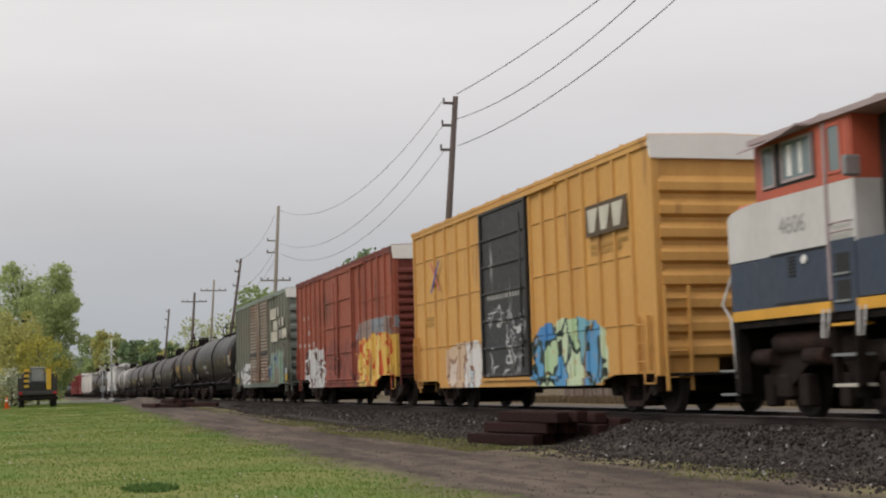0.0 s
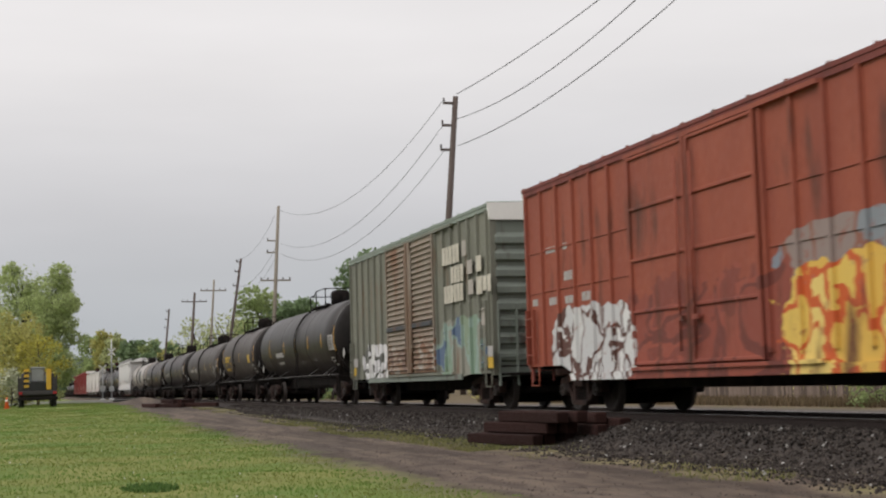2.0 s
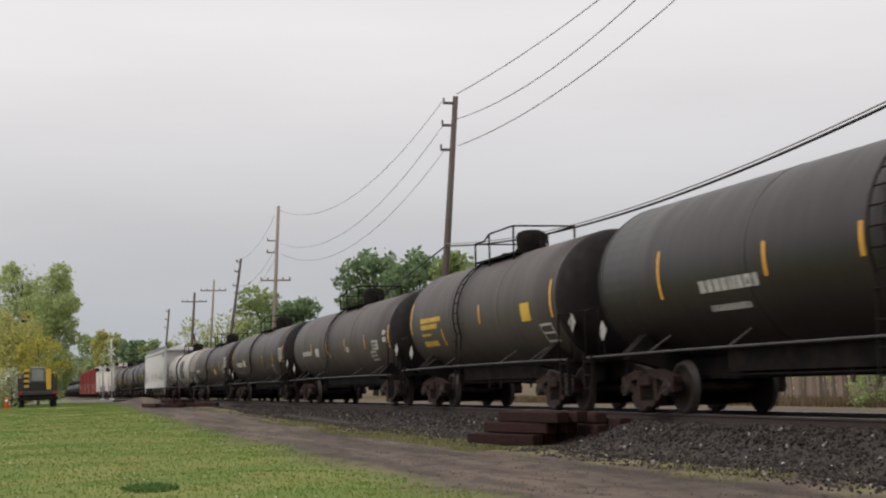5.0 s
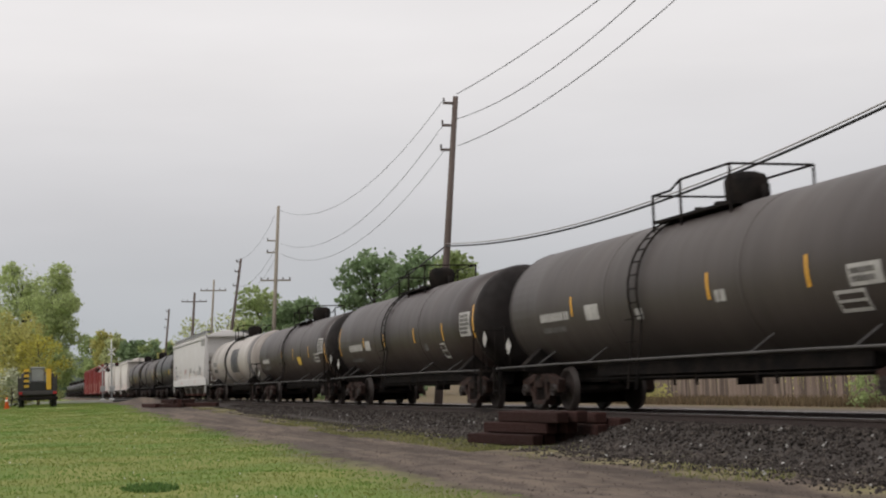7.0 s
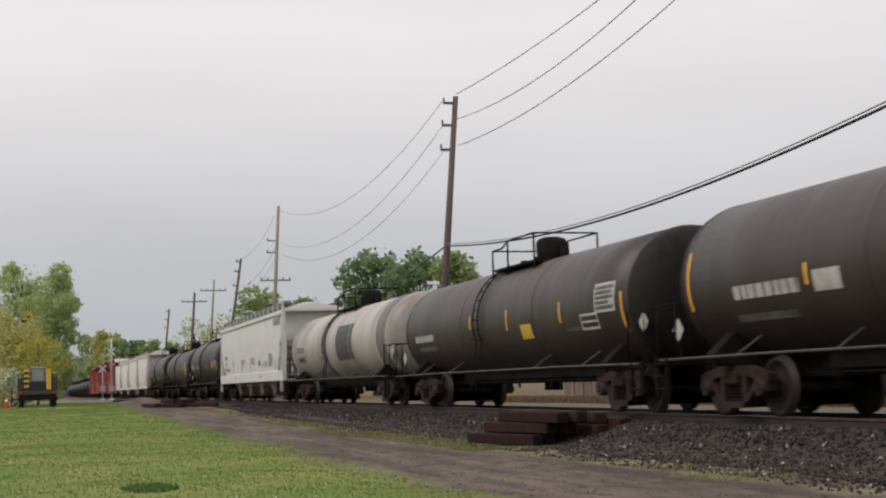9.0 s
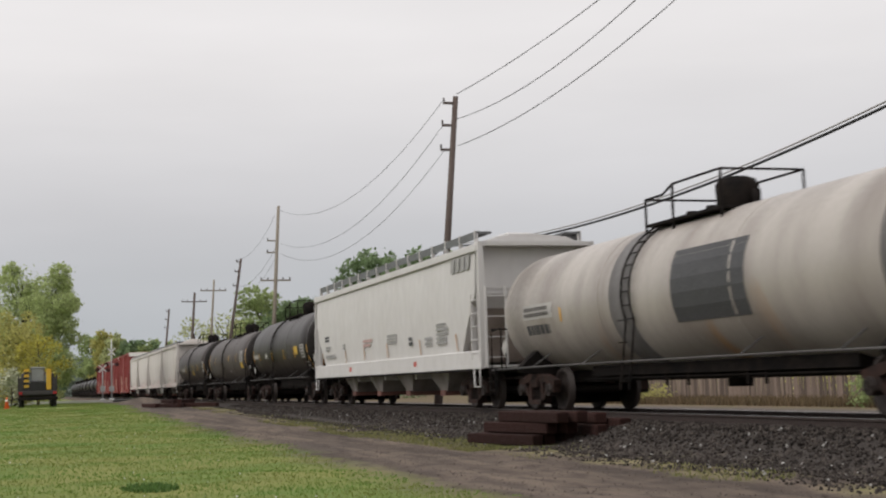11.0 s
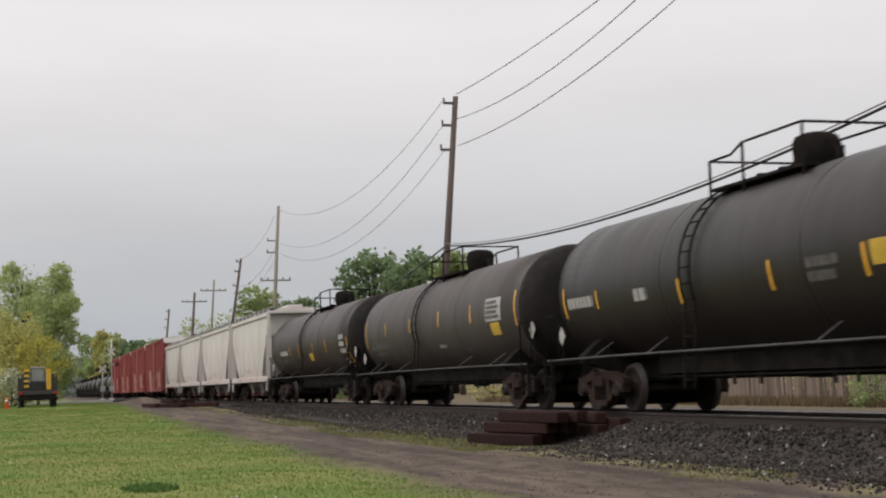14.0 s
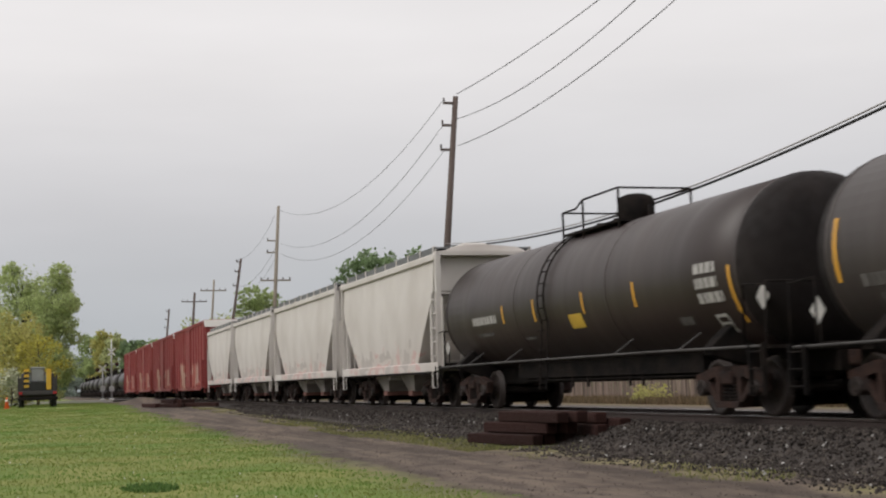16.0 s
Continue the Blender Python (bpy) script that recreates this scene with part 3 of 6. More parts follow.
def build_wheelset_mesh():
    bm = bmesh.new()
    for s in (-1, 1):
        yo = s * 0.755
        prof = [(yo - s * 0.07, 0.20), (yo - s * 0.07, 0.44), (yo - s * 0.055, 0.49), (yo - s * 0.035, 0.49), (yo - s * 0.03, 0.46), (yo + s * 0.065, 0.452), (yo + s * 0.065, 0.39), (yo + s * 0.02, 0.36), (yo + s * 0.0, 0.20), (yo + s * 0.05, 0.14)]
        lathe(bm, prof, 28, "y")
    rod(bm, (0, -1.05, 0), (0, 1.05, 0), 0.085, 12)
    for s in (-1, 1):
        rod(bm, (0, s * 0.95, 0), (0, s * 1.16, 0), 0.13, 12)
        for k in range(3):
            a = k * 2.094
            rod(bm, (0.06 * math.cos(a), s * 1.15, 0.06 * math.sin(a)), (0.06 * math.cos(a), s * 1.185, 0.06 * math.sin(a)), 0.025, 6)
    return mesh_of("wheelset", bm, M["wheel"])


def build_sideframe_mesh(s):
    bm = bmesh.new()
    y0, y1 = (s * 0.93, s * 1.10)
    y0, y1 = min(y0, y1), max(y0, y1)
    prism(bm, [(-1.12, 0.66), (-0.95, 0.70), (-0.45, 0.80), (0.45, 0.80), (0.95, 0.70), (1.12, 0.66), (1.12, 0.56), (0.8, 0.56), (0.5, 0.63), (-0.5, 0.63), (-0.8, 0.56), (-1.12, 0.56)], y0, y1)
    for q in (-1, 1):
        prism(bm, [(q * 0.70, 0.57), (q * 0.84, 0.55), (q * 0.44, 0.22), (q * 0.30, 0.22)], y0, y1)
        prism(bm, [(q * 0.30, 0.66), (q * 0.42, 0.66), (q * 0.42, 0.22), (q * 0.30, 0.22)], y0, y1)
        box(bm, q * 0.89 - 0.17, q * 0.89 + 0.17, y0, y1, 0.56, 0.62)
        for e in (-1, 1):
            box(bm, q * 0.89 + e * 0.16 - 0.03, q * 0.89 + e * 0.16 + 0.03, y0, y1, 0.40, 0.60)
    prism(bm, [(-0.44, 0.24), (0.44, 0.24), (0.36, 0.14), (-0.36, 0.14)], y0 - 0.04, y1 + 0.04)
    return mesh_of("side_frame", bm, M["truck"])


def build_spring_mesh(s):
    bm = bmesh.new()
    for x in (-0.19, 0.0, 0.19):
        for k in range(5):
            rod(bm, (x, s * 1.02, 0.25 + k * 0.055), (x, s * 1.02, 0.285 + k * 0.055), 0.075, 10)
    return mesh_of("spring_nest", bm, M["under"])


WHEEL_ME = build_wheelset_mesh()
FRAME_ME = {s: build_sideframe_mesh(s) for s in (-1, 1)}
SPRING_ME = {s: build_spring_mesh(s) for s in (-1, 1)}
def build_brake_mesh():
    bm = bmesh.new()
    for q in (-1, 1):
        box(bm, q * 0.36 - 0.06, q * 0.36 + 0.06, -0.88, 0.88, 0.24, 0.50, 0.02)
        for y in (-0.72, 0.72):
            box(bm, q * 0.40 - 0.06, q * 0.40 + 0.06, y - 0.09, y + 0.09, 0.16, 0.60, 0.02)
    box(bm, -0.32, 0.32, -0.92, 0.92, 0.14, 0.34, 0.03)
    box(bm, -0.75, 0.75, -0.25, 0.25, 0.34, 0.62, 0.04)
    return mesh_of("brake_gear", bm, M["under"])


BRAKE_ME = build_brake_mesh()
BOLSTER_ME = mesh_of("bogie", one(box, -0.2, 0.2, -1.15, 1.15, 0.5, 0.72, 0.03), M["truck"])


def bogie(car, x, axles=(-0.89, 0.89), near=True):
    b = shared("bogie", BOLSTER_ME, car, pose(x, 0, 0))
    for s in (-1, 1):
        shared("side_frame", FRAME_ME[s], b)
        shared("spring_nest", SPRING_ME[s], b)
    shared("brake_gear", BRAKE_ME, b)
    for a in axles:
        w = shared("wheelset", WHEEL_ME, b, pose(a, 0, 0.457))
        if near:
            WHEELSETS.append((w, a))
    return b


def couplers(car, x0, x1):
    for x, d in ((x0, -1), (x1, 1)):
        bm = bmesh.new()
        box(bm, min(x - d * 0.6, x + d * 0.35), max(x - d * 0.6, x + d * 0.35), -0.08, 0.08, 0.80, 0.98, 0.02)
        box(bm, min(x + d * 0.30, x + d * 0.58), max(x + d * 0.30, x + d * 0.58), -0.17, 0.17, 0.74, 1.03, 0.04)
        part("coupler", bm, M["truck"], car)
        bm = bmesh.new()
        pipe(bm, [(x, 0.35, 0.8), (x + d * 0.25, 0.33, 0.55), (x + d * 0.6, 0.28, 0.55)], 0.025)
        part("air_hose", bm, M["under"], car)


def ladder(car, x, y, z0, z1, w, material, along=True, rungs=None, proud=0.07):
    """Rungs between two stiles; along: its width runs with the car."""
    bm = bmesh.new()
    n = rungs or max(3, int((z1 - z0) / 0.4))
    s = -1 if y < 0 else 1
    if along:
        for xx in (x - w / 2, x + w / 2):
            box(bm, xx - 0.02, xx + 0.02, min(y, y + s * proud), max(y, y + s * proud), z0, z1)
        for i in range(n):
            z = z0 + (i + 0.5) * (z1 - z0) / n
            rod(bm, (x - w / 2, y + s * proud, z), (x + w / 2, y + s * proud, z), 0.014, 6)
    else:
        for yy in (y - w / 2, y + w / 2):
            box(bm, x - 0.03, x + 0.03, yy - 0.02, yy + 0.02, z0, z1)
        for i in range(n):
            z = z0 + (i + 0.5) * (z1 - z0) / n
            rod(bm, (x, y - w / 2, z), (x, y + w / 2, z), 0.014, 6)
    return part("ladder", bm, material, car)


def bars(car, x0, x1, z0, z1, y, rows, material, name="stencil", fill=0.8, curve=None):
    """Illegible writing: short bars in rows on the side."""
    bm = bmesh.new()
    h = (z1 - z0) / rows
    for r in range(rows):
        x = x0
        end = x1 - (random.uniform(0, 0.25) * (x1 - x0) if rows > 1 else 0)
        while x < end - 0.02:
            w = random.uniform(0.5, 1.0) * h
            za, zb = z0 + r * h + h * 0.15, z0 + r * h + h * (0.15 + 0.7)
            if curve:
                ya, yb = curve(za) , curve(zb)
                v = [bm.verts.new(p) for p in ((x, ya, za), (min(x + w * fill, end), ya, za), (min(x + w * fill, end), yb, zb), (x, yb, zb))]
                bm.faces.new(v)
            else:
                box(bm, x, min(x + w * fill, end), y - 0.004, y + 0.002, za, zb)
            x += w
    return tagged(part(name, bm, material, car), kind="stuff")


def new_car(name, label, category, s, group="cars of the freight train"):
    car = thing(name, label, category, pose(s + gone(0), TRACK_Y, RAIL_Z), group)
    CARS.append((car, s))
    return car


def boxcar(name, label, s0, s1, top, style, body, end_mat, roof_mat, cap=True, near=True):
    L = s1 - s0
    h = L / 2
    car = new_car(name, label, "boxcar", (s0 + s1) / 2)
    zs = {"yellow": 0.72, "red": 0.95, "green": 0.86}.get(style, 0.85)
    low = {"yellow": 0.56, "red": 0.66, "green": 0.76}.get(style, 0.7)
    # side with its deeper sill between the bogies
    for s in (-1, 1):
        y0, y1 = s * 1.50, s * 1.44
        bm = bmesh.new()
        prism(bm, [(-h, zs), (-h, top), (h, top), (h, zs), (h - 1.9, zs), (h - 2.9, low), (-h + 2.9, low), (-h + 1.9, zs)], min(y0, y1), max(y0, y1))
        part("side_wall", bm, body, car)
        box_rail = one(box, -h, h, min(s * 1.5, s * 1.545), max(s * 1.5, s * 1.545), top - 0.12, top)
        part("top_chord", box_rail, roof_mat if style != "yellow" else body, car)
        part("side_sill", one(box, -h + 2.4, h - 2.4, min(s * 1.5, s * 1.545), max(s * 1.5, s * 1.545), low - 0.02, low + 0.12), body if style != "green" else end_mat, car)
    # roof: low pitch, cross ribs
    bm = bmesh.new()
    a = [(-1.56, top - 0.02), (-1.56, top + 0.05), (0, top + 0.09), (1.56, top + 0.05), (1.56, top - 0.02)]
    v0 = [bm.verts.new((-h - 0.06, y, z)) for y, z in a]
    v1 = [bm.verts.new((h + 0.06, y, z)) for y, z in a]
    bm.faces.new(v0)
    bm.faces.new(v1[::-1])
    for i in range(5):
        bm.faces.new((v0[i], v1[i], v1[(i + 1) % 5], v0[(i + 1) % 5]))
    part("roof", bm, roof_mat, car)
    k = int(L / 1.1)
    for i in range(k + 1):
        x = -h + i * L / k
        rib = bmesh.new()
        for s in (-1, 1):
            rod(rib, (x, 0, top + 0.10), (x, s * 1.55, top + 0.06), 0.03, 6)
        part("roof_rib", rib, roof_mat, car)
    # ends: corrugated
    for d in (-1, 1):
        x = d * h
        part("end_wall", one(box, min(x, x - d * 0.08), max(x, x - d * 0.08), -1.44, 1.44, zs, top), end_mat, car)
        n = 8 if style != "red" else 13
        zt = top - 0.5 if cap else top - 0.1
        for i in range(n):
            z = zs + 0.25 + i * (zt - zs - 0.3) / n
            hh = (zt - zs) / n
            bm = bmesh.new()
            out = [(x, z), (x + d * 0.09, z + hh * 0.12), (x + d * 0.09, z + hh * 0.45), (x, z + hh * 0.72)]
            prism(bm, out, -1.38, 1.38)
            part("end_corrugation", bm, end_mat, car)
        if cap:
            part("end_cap", one(gable, x, x + d * 0.08, top), M["white_paint"], car, "white end cap below the roof")
        for y in (-1.42, 1.42):
            part("corner_post", one(box, min(x - d * 0.1, x + d * 0.045), max(x - d * 0.1, x + d * 0.045), y - 0.085, y + 0.085, zs - 0.05, top - 0.02, 0.015), body, car)
        ladder(car, x + d * 0.12, -1.15, zs - 0.3, zs + 1.5, 0.45, end_mat, along=False)
        part("brake_platform", one(box, min(x, x + d * 0.35), max(x, x + d * 0.35), -1.2, 1.2, zs - 0.05, zs), M["under"], car)
        bm = bmesh.new()
        pipe(bm, [(x - d * 0.1, -1.5, zs), (x - d * 0.1, -1.5, 0.55), (x - d * 0.55, -1.5, 0.55), (x - d * 0.55, -1.5, zs)], 0.018)
        part("stirrup_step", bm, body, car)
    ladder(car, h - 0.35, -1.55, zs + 0.05, zs + (1.7 if style != "yellow" else 1.0), 0.42, body)
    ladder(car, -h + 0.35, -1.55, zs + 0.05, zs + 1.2, 0.42, body)
    # posts and doors
    if style == "yellow":
        door = (-1.62, 1.62)
        spans = [(-h + 0.1, -1.75, 6), (1.75, 7.05, 7)]
    elif style == "red":
        door = (-2.2, 2.45)
        spans = [(-h + 0.1, -2.3, 6), (2.55, h - 0.1, 6)]
    elif style == "green":
        door = (-2.25, 2.85)
        spans = [(-h + 0.1, -2.32, 6), (2.95, h - 0.1, 6)]
    else:
        door = (-1.6, 1.6)
        spans = [(-h + 0.1, -1.7, 5), (1.7, h - 0.1, 5)]
    depth = {"yellow": 0.05, "red": 0.06, "green": 0.065}.get(style, 0.06)
    post = mesh_of("side_post", one(prism_post, zs + 0.02, top - 0.1, depth), body)
    for a, b, n in spans:
        for i in range(n + 1):
            x = a + (b - a) * i / n
            bm = one(prism_post, zs + 0.02, top - 0.1, depth)
            bmesh.ops.translate(bm, vec=(x, -1.5, 0), verts=bm.verts)
            part("side_post", bm, body, car)
            shared("side_post", post, car, pose(x, 1.5, 0, 0, 0, 180))
        if style in ("yellow", "red"):
            for j, z in enumerate((1.62, 2.85, 3.98) if style == "yellow" else (2.5, 3.35)):
                bm = bmesh.new()
                for i in range(n):
                    xa, xb = a + (b - a) * i / n + 0.06, a + (b - a) * (i + 1) / n - 0.06
                    box(bm, xa, xb, -1.522, -1.498, z - 0.018, z + 0.018)
                part("panel_seam", bm, body, car)
    zd0, zd1 = low + 0.2, top - 0.16
    if style == "yellow":
        leaves = [(door[0], door[1], M["black_door"])]
    elif style == "red":
        leaves = [(door[0], 0.1, body), (0.16, door[1], body)]
    elif style == "green":
        leaves = [(door[0], 0.32, M["green_door"]), (0.5, door[1], M["green_door"])]
    else:
        leaves = [(door[0], door[1], body)]
    for xa, xb, mm in leaves:
        for s in (-1, 1):
            ya, yb = min(s * 1.5, s * 1.56), max(s * 1.5, s * 1.56)
            d = part("sliding_door", one(box, xa, xb, ya, yb, zd0, zd1, 0.01), mm, car)
            if s > 0:
                continue
            if style == "green":
                n = 24
                for i in range(n):
                    z = zd0 + 0.08 + i * (zd1 - zd0 - 0.12) / n
                    bm = bmesh.new()
                    q = (zd1 - zd0) / n
                    va = [(-1.56, z), (-1.615, z + q * 0.15), (-1.56, z + q * 0.7)]
                    p0 = [bm.verts.new((xa + 0.06, y, zz)) for y, zz in va]
                    p1 = [bm.verts.new((xb - 0.06, y, zz)) for y, zz in va]
                    bm.faces.new(p0)
                    bm.faces.new(p1[::-1])
                    for t in range(3):
                        bm.faces.new((p0[t], p1[t], p1[(t + 1) % 3], p0[(t + 1) % 3]))
                    part("door_louvre", bm, mm, d)
            else:
                rows = 6 if style == "yellow" else 4
                for i in range(rows + 1):
                    z = zd0 + 0.04 + i * (zd1 - zd0 - 0.08) / rows
                    part("door_rail", one(box, xa + 0.03, xb - 0.03, -1.60, -1.55, z - 0.03, z + 0.03, 0.01), mm, d)
            for xx in (xa + 0.04, xb - 0.04):
                part("door_stile", one(box, xx - 0.045, xx + 0.045, -1.61, -1.555, zd0, zd1, 0.01), mm, d)
            if style == "green":
                part("door_bar", one(box, xa + 0.1, xb - 0.1, -1.645, -1.6, 2.20, 2.33, 0.01), M["bar_blue"], d, "dark blue bar across the door")
                xp = xb - 0.06 if xa < 0 else xa + 0.06
                part("door_post", one(box, xp - 0.07, xp + 0.07, -1.66, -1.6, zd0, zd1, 0.015), M["rust_post"], d, "pale rusty door post")
            if style != "far":
                bm = bmesh.new()
                xx = xb - 0.25 if xa < 0 else xa + 0.25
                rod(bm, (xx, -1.64, zd0 + 0.2), (xx, -1.64, zd1 - 0.3), 0.022, 8)
                box(bm, xx - 0.12, xx + 0.12, -1.67, -1.6, zd0 + 0.7, zd0 + 0.78)
                part("lock_bar", bm, mm, d)
    part("door_track", one(box, door[0] - 0.2, door[1] + 1.6, -1.60, -1.5, low + 0.12, low + 0.18), body, car)
    part("door_hood", one(box, door[0] - 0.1, door[1] + 1.8, -1.60, -1.5, top - 0.16, top - 0.09), body, car)
    # underframe
    part("centre_sill", one(box, -h, h, -0.35, 0.35, 0.72, 1.0), M["under"], car)
    bm = bmesh.new()
    box(bm, -h, h, -1.42, 1.42, 0.99, 1.04)
    for x in (-3.4, -1.6, 0.4, 2.4, 3.6):
        box(bm, x - 0.08, x + 0.08, -1.42, 1.42, 0.84, 1.0)
    part("underframe", bm, M["under"], car)
    part("brake_cylinder", one(rod, (-1.2, 0.7, 0.75), (0.1, 0.7, 0.75), 0.2, 12), M["under"], car)
    part("air_reservoir", one(rod, (1.0, 0.75, 0.66), (2.2, 0.75, 0.66), 0.24, 14), M["under"], car)
    part("floor_beam", one(box, -h + 3.3, h - 3.3, -0.55, 0.55, 0.46, 1.0, 0.03), M["under"], car)
    part("brake_valve", one(box, -2.6, -2.0, 0.4, 0.9, 0.5, 0.95, 0.03), M["under"], car)
    bm = bmesh.new()
    pipe(bm, [(-h + 2.6, -0.45, 0.60), (-2.0, -0.5, 0.52), (2.0, -0.5, 0.52), (h - 2.6, -0.45, 0.60)], 0.03)
    pipe(bm, [(-h + 2.6, 0.5, 0.66), (h - 2.6, 0.5, 0.66)], 0.04)
    part("brake_rod", bm, M["under"], car)
    couplers(car, -h - 0.1, h + 0.1)
    for x in (-h + 1.85, h - 1.85):
        bogie(car, x, near=near)
    return car


def gable(bm, xa, xb, top):
    out = [(-1.5, top - 0.34), (-1.56, top + 0.06), (0, top + 0.10), (1.56, top + 0.06), (1.5, top - 0.34)]
    a = [bm.verts.new((xa, y, z)) for y, z in out]
    b = [bm.verts.new((xb, y, z)) for y, z in out]
    bm.faces.new(a)
    bm.faces.new(b[::-1])
    for i in range(5):
        bm.faces.new((a[i], a[(i + 1) % 5], b[(i + 1) % 5], b[i]))


def prism_post(bm, z0, z1, depth=0.075):
    pts = [(-0.055, 0.0), (-0.042, -depth), (0.042, -depth), (0.055, 0.0)]
    a = [bm.verts.new((x, y, z0)) for x, y in pts]
    b = [bm.verts.new((x, y, z1)) for x, y in pts]
    bm.faces.new(a)
    bm.faces.new(b[::-1])
    for i in range(4):
        bm.faces.new((a[i], a[(i + 1) % 4], b[(i + 1) % 4], b[i]))


def side_plate(car, name, outline, material, y=-1.508, label=""):
    bm = bmesh.new()
    prism(bm, outline, y - 0.003, y + 0.003)
    return part(name, bm, material, car, label)


def tank_car(label, s0, s1, paint, R=1.5, zc=2.4, marks=(), near=True, stripes=(0.0,), band=False, detail=True, mid=0.0):
    """s0, s1: the ends of the straight shell; heads go beyond. mid: where the top platform sits along it."""
    L = s1 - s0
    h = L / 2
    car = new_car("tank_car", label, "tank car", (s0 + s1) / 2)
    hd = 0.62
    n = 8 if detail else 2
    bm = bmesh.new()
    lathe(bm, [(-h + L * i / n, R) for i in range(n + 1)], 48 if detail else 24)
    bmesh.ops.translate(bm, vec=(0, 0, zc), verts=bm.verts)
    part("tank", bm, paint, car)
    for d in (-1, 1):
        prof = [(d * (h - 0.02), R - 0.01)]
        for i in range(9):
            a = math.pi / 2 * (8 - i) / 8
            prof.append((d * (h + hd * math.cos(a) ** 0.8), max(0.02, R * math.sin(a) ** 0.66)))
        bm = bmesh.new()
        lathe(bm, prof if d > 0 else prof[::-1], 48 if detail else 24)
        bmesh.ops.translate(bm, vec=(0, 0, zc), verts=bm.verts)
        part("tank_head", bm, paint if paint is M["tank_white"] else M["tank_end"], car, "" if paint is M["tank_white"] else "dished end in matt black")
    for x in (-h + 0.02, -h * 0.33, h * 0.34, h - 0.02) if detail else ():
        bm = bmesh.new()
        lathe(bm, [(x - 0.03, R - 0.02), (x - 0.03, R + 0.006), (x + 0.03, R + 0.006), (x + 0.03, R - 0.02)], 48)
        bmesh.ops.translate(bm, vec=(0, 0, zc), verts=bm.verts)
        part("weld_seam", bm, paint, car)
    rz = zc - R + 0.12      # level of the sill rail

    def skin(z, off=0.006):
        return -math.sqrt(max(0.01, (R + off) ** 2 - (z - zc) ** 2))

    def patch(x0, x1, z0, z1, material, name, lbl=""):
        bm = bmesh.new()
        k = 5
        row = []
        for i in range(k + 1):
            z = z0 + (z1 - z0) * i / k
            row.append((bm.verts.new((x0, skin(z), z)), bm.verts.new((x1, skin(z), z))))
        for a, b in zip(row, row[1:]):
            bm.faces.new((a[0], a[1], b[1], b[0]))
        return part(name, bm, material, car, lbl)

    # stub sills, bolsters, end platforms
    end = h + hd + 0.35
    for d in (-1, 1):
        part("stub_sill", one(box, min(d * (h - 2.8), d * end), max(d * (h - 2.8), d * end), -0.3, 0.3, 0.68, rz + 0.05), M["under"], car)
        bm = bmesh.new()
        xb = d * (h - 1.0)
        prism_x = [(-1.45, rz - 0.08), (-1.45, rz + 0.05), (-1.0, rz + 0.45), (1.0, rz + 0.45), (1.45, rz + 0.05), (1.45, rz - 0.08), (0.5, 0.72), (-0.5, 0.72)]
        a = [bm.verts.new((xb - 0.15, y, z)) for y, z in prism_x]
        b = [bm.verts.new((xb + 0.15, y, z)) for y, z in prism_x]
        bm.faces.new(a)
        bm.faces.new(b[::-1])
        for i in range(8):
            bm.faces.new((a[i], a[(i + 1) % 8], b[(i + 1) % 8], b[i]))
        part("saddle", bm, M["under"], car)
        part("end_platform", one(box, min(d * (end - 1.1), d * end), max(d * (end - 1.1), d * end), -1.45, 1.45, rz - 0.04, rz + 0.01), M["under"], car)
        bm = bmesh.new()
        xe = d * (end - 0.05)
        pipe(bm, [(xe, -1.45, rz), (xe, -1.45, rz + 0.95), (xe, 1.45, rz + 0.95), (xe, 1.45, rz)], 0.02)
        pipe(bm, [(xe, -1.45, rz + 0.9), (d * (end - 0.75), -1.45, rz + 0.95), (d * (end - 0.75), -1.45, rz)], 0.02)
        part("end_rail", bm, M["under"], car)
        ladder(car, d * (end - 0.3), -1.47, 0.35, rz + 0.05, 0.4, M["under"], rungs=3)
        couplers(car, -end, end) if d > 0 else None
    bm = bmesh.new()
    for y in (-1.5, 1.5):
        pipe(bm, [(-end + 0.2, y, rz), (-h * 0.6, y, rz + 0.02), (h * 0.6, y, rz + 0.02), (end - 0.2, y, rz)], 0.024)
        for x in (-h * 0.75, -h * 0.4, h * 0.4, h * 0.75):
            rod(bm, (x, y, rz + 0.02), (x, y * 0.72, rz + 0.3), 0.018, 6)
    part("running_rail", bm, M["rail_grey"], car, "long grab rail along the sill")
    part("centre_sill", one(box, -h, h, -0.32, 0.32, 0.60, rz + 0.1), M["under"], car)
    part("jacket_skirt", one(box, -h * 0.62, h * 0.62, -0.55, 0.55, 0.72, rz), M["under"], car)
    bm = bmesh.new()
    rod(bm, (0.4, 0, zc - R - 0.35), (0.4, 0, zc - R + 0.1), 0.22, 12)
    box(bm, 0.1, 0.7, -0.3, 0.3, zc - R - 0.12, zc - R - 0.02)
    part("bottom_outlet", bm, M["under"], car)
    bm = bmesh.new()
    pipe(bm, [(-h + 1, 0.55, 0.72), (h - 1, 0.55, 0.72)], 0.03)
    pipe(bm, [(-h + 2, -0.5, 0.66), (h - 2, -0.5, 0.66)], 0.02)
    for x in (-1.5, -0.6, 1.6, 2.2):
        rod(bm, (x, -0.5, 0.5), (x, -0.5, rz + 0.1), 0.03, 6)
    part("brake_rigging", bm, M["under"], car)
    # top: walkway, manway, railing
    zt = zc + R
    top = part("top_platform", one(box, -1.5, 1.5, -0.78, 0.78, zt - 0.10, zt - 0.05), M["under"], car)
    top.location.x = mid
    bm = bmesh.new()
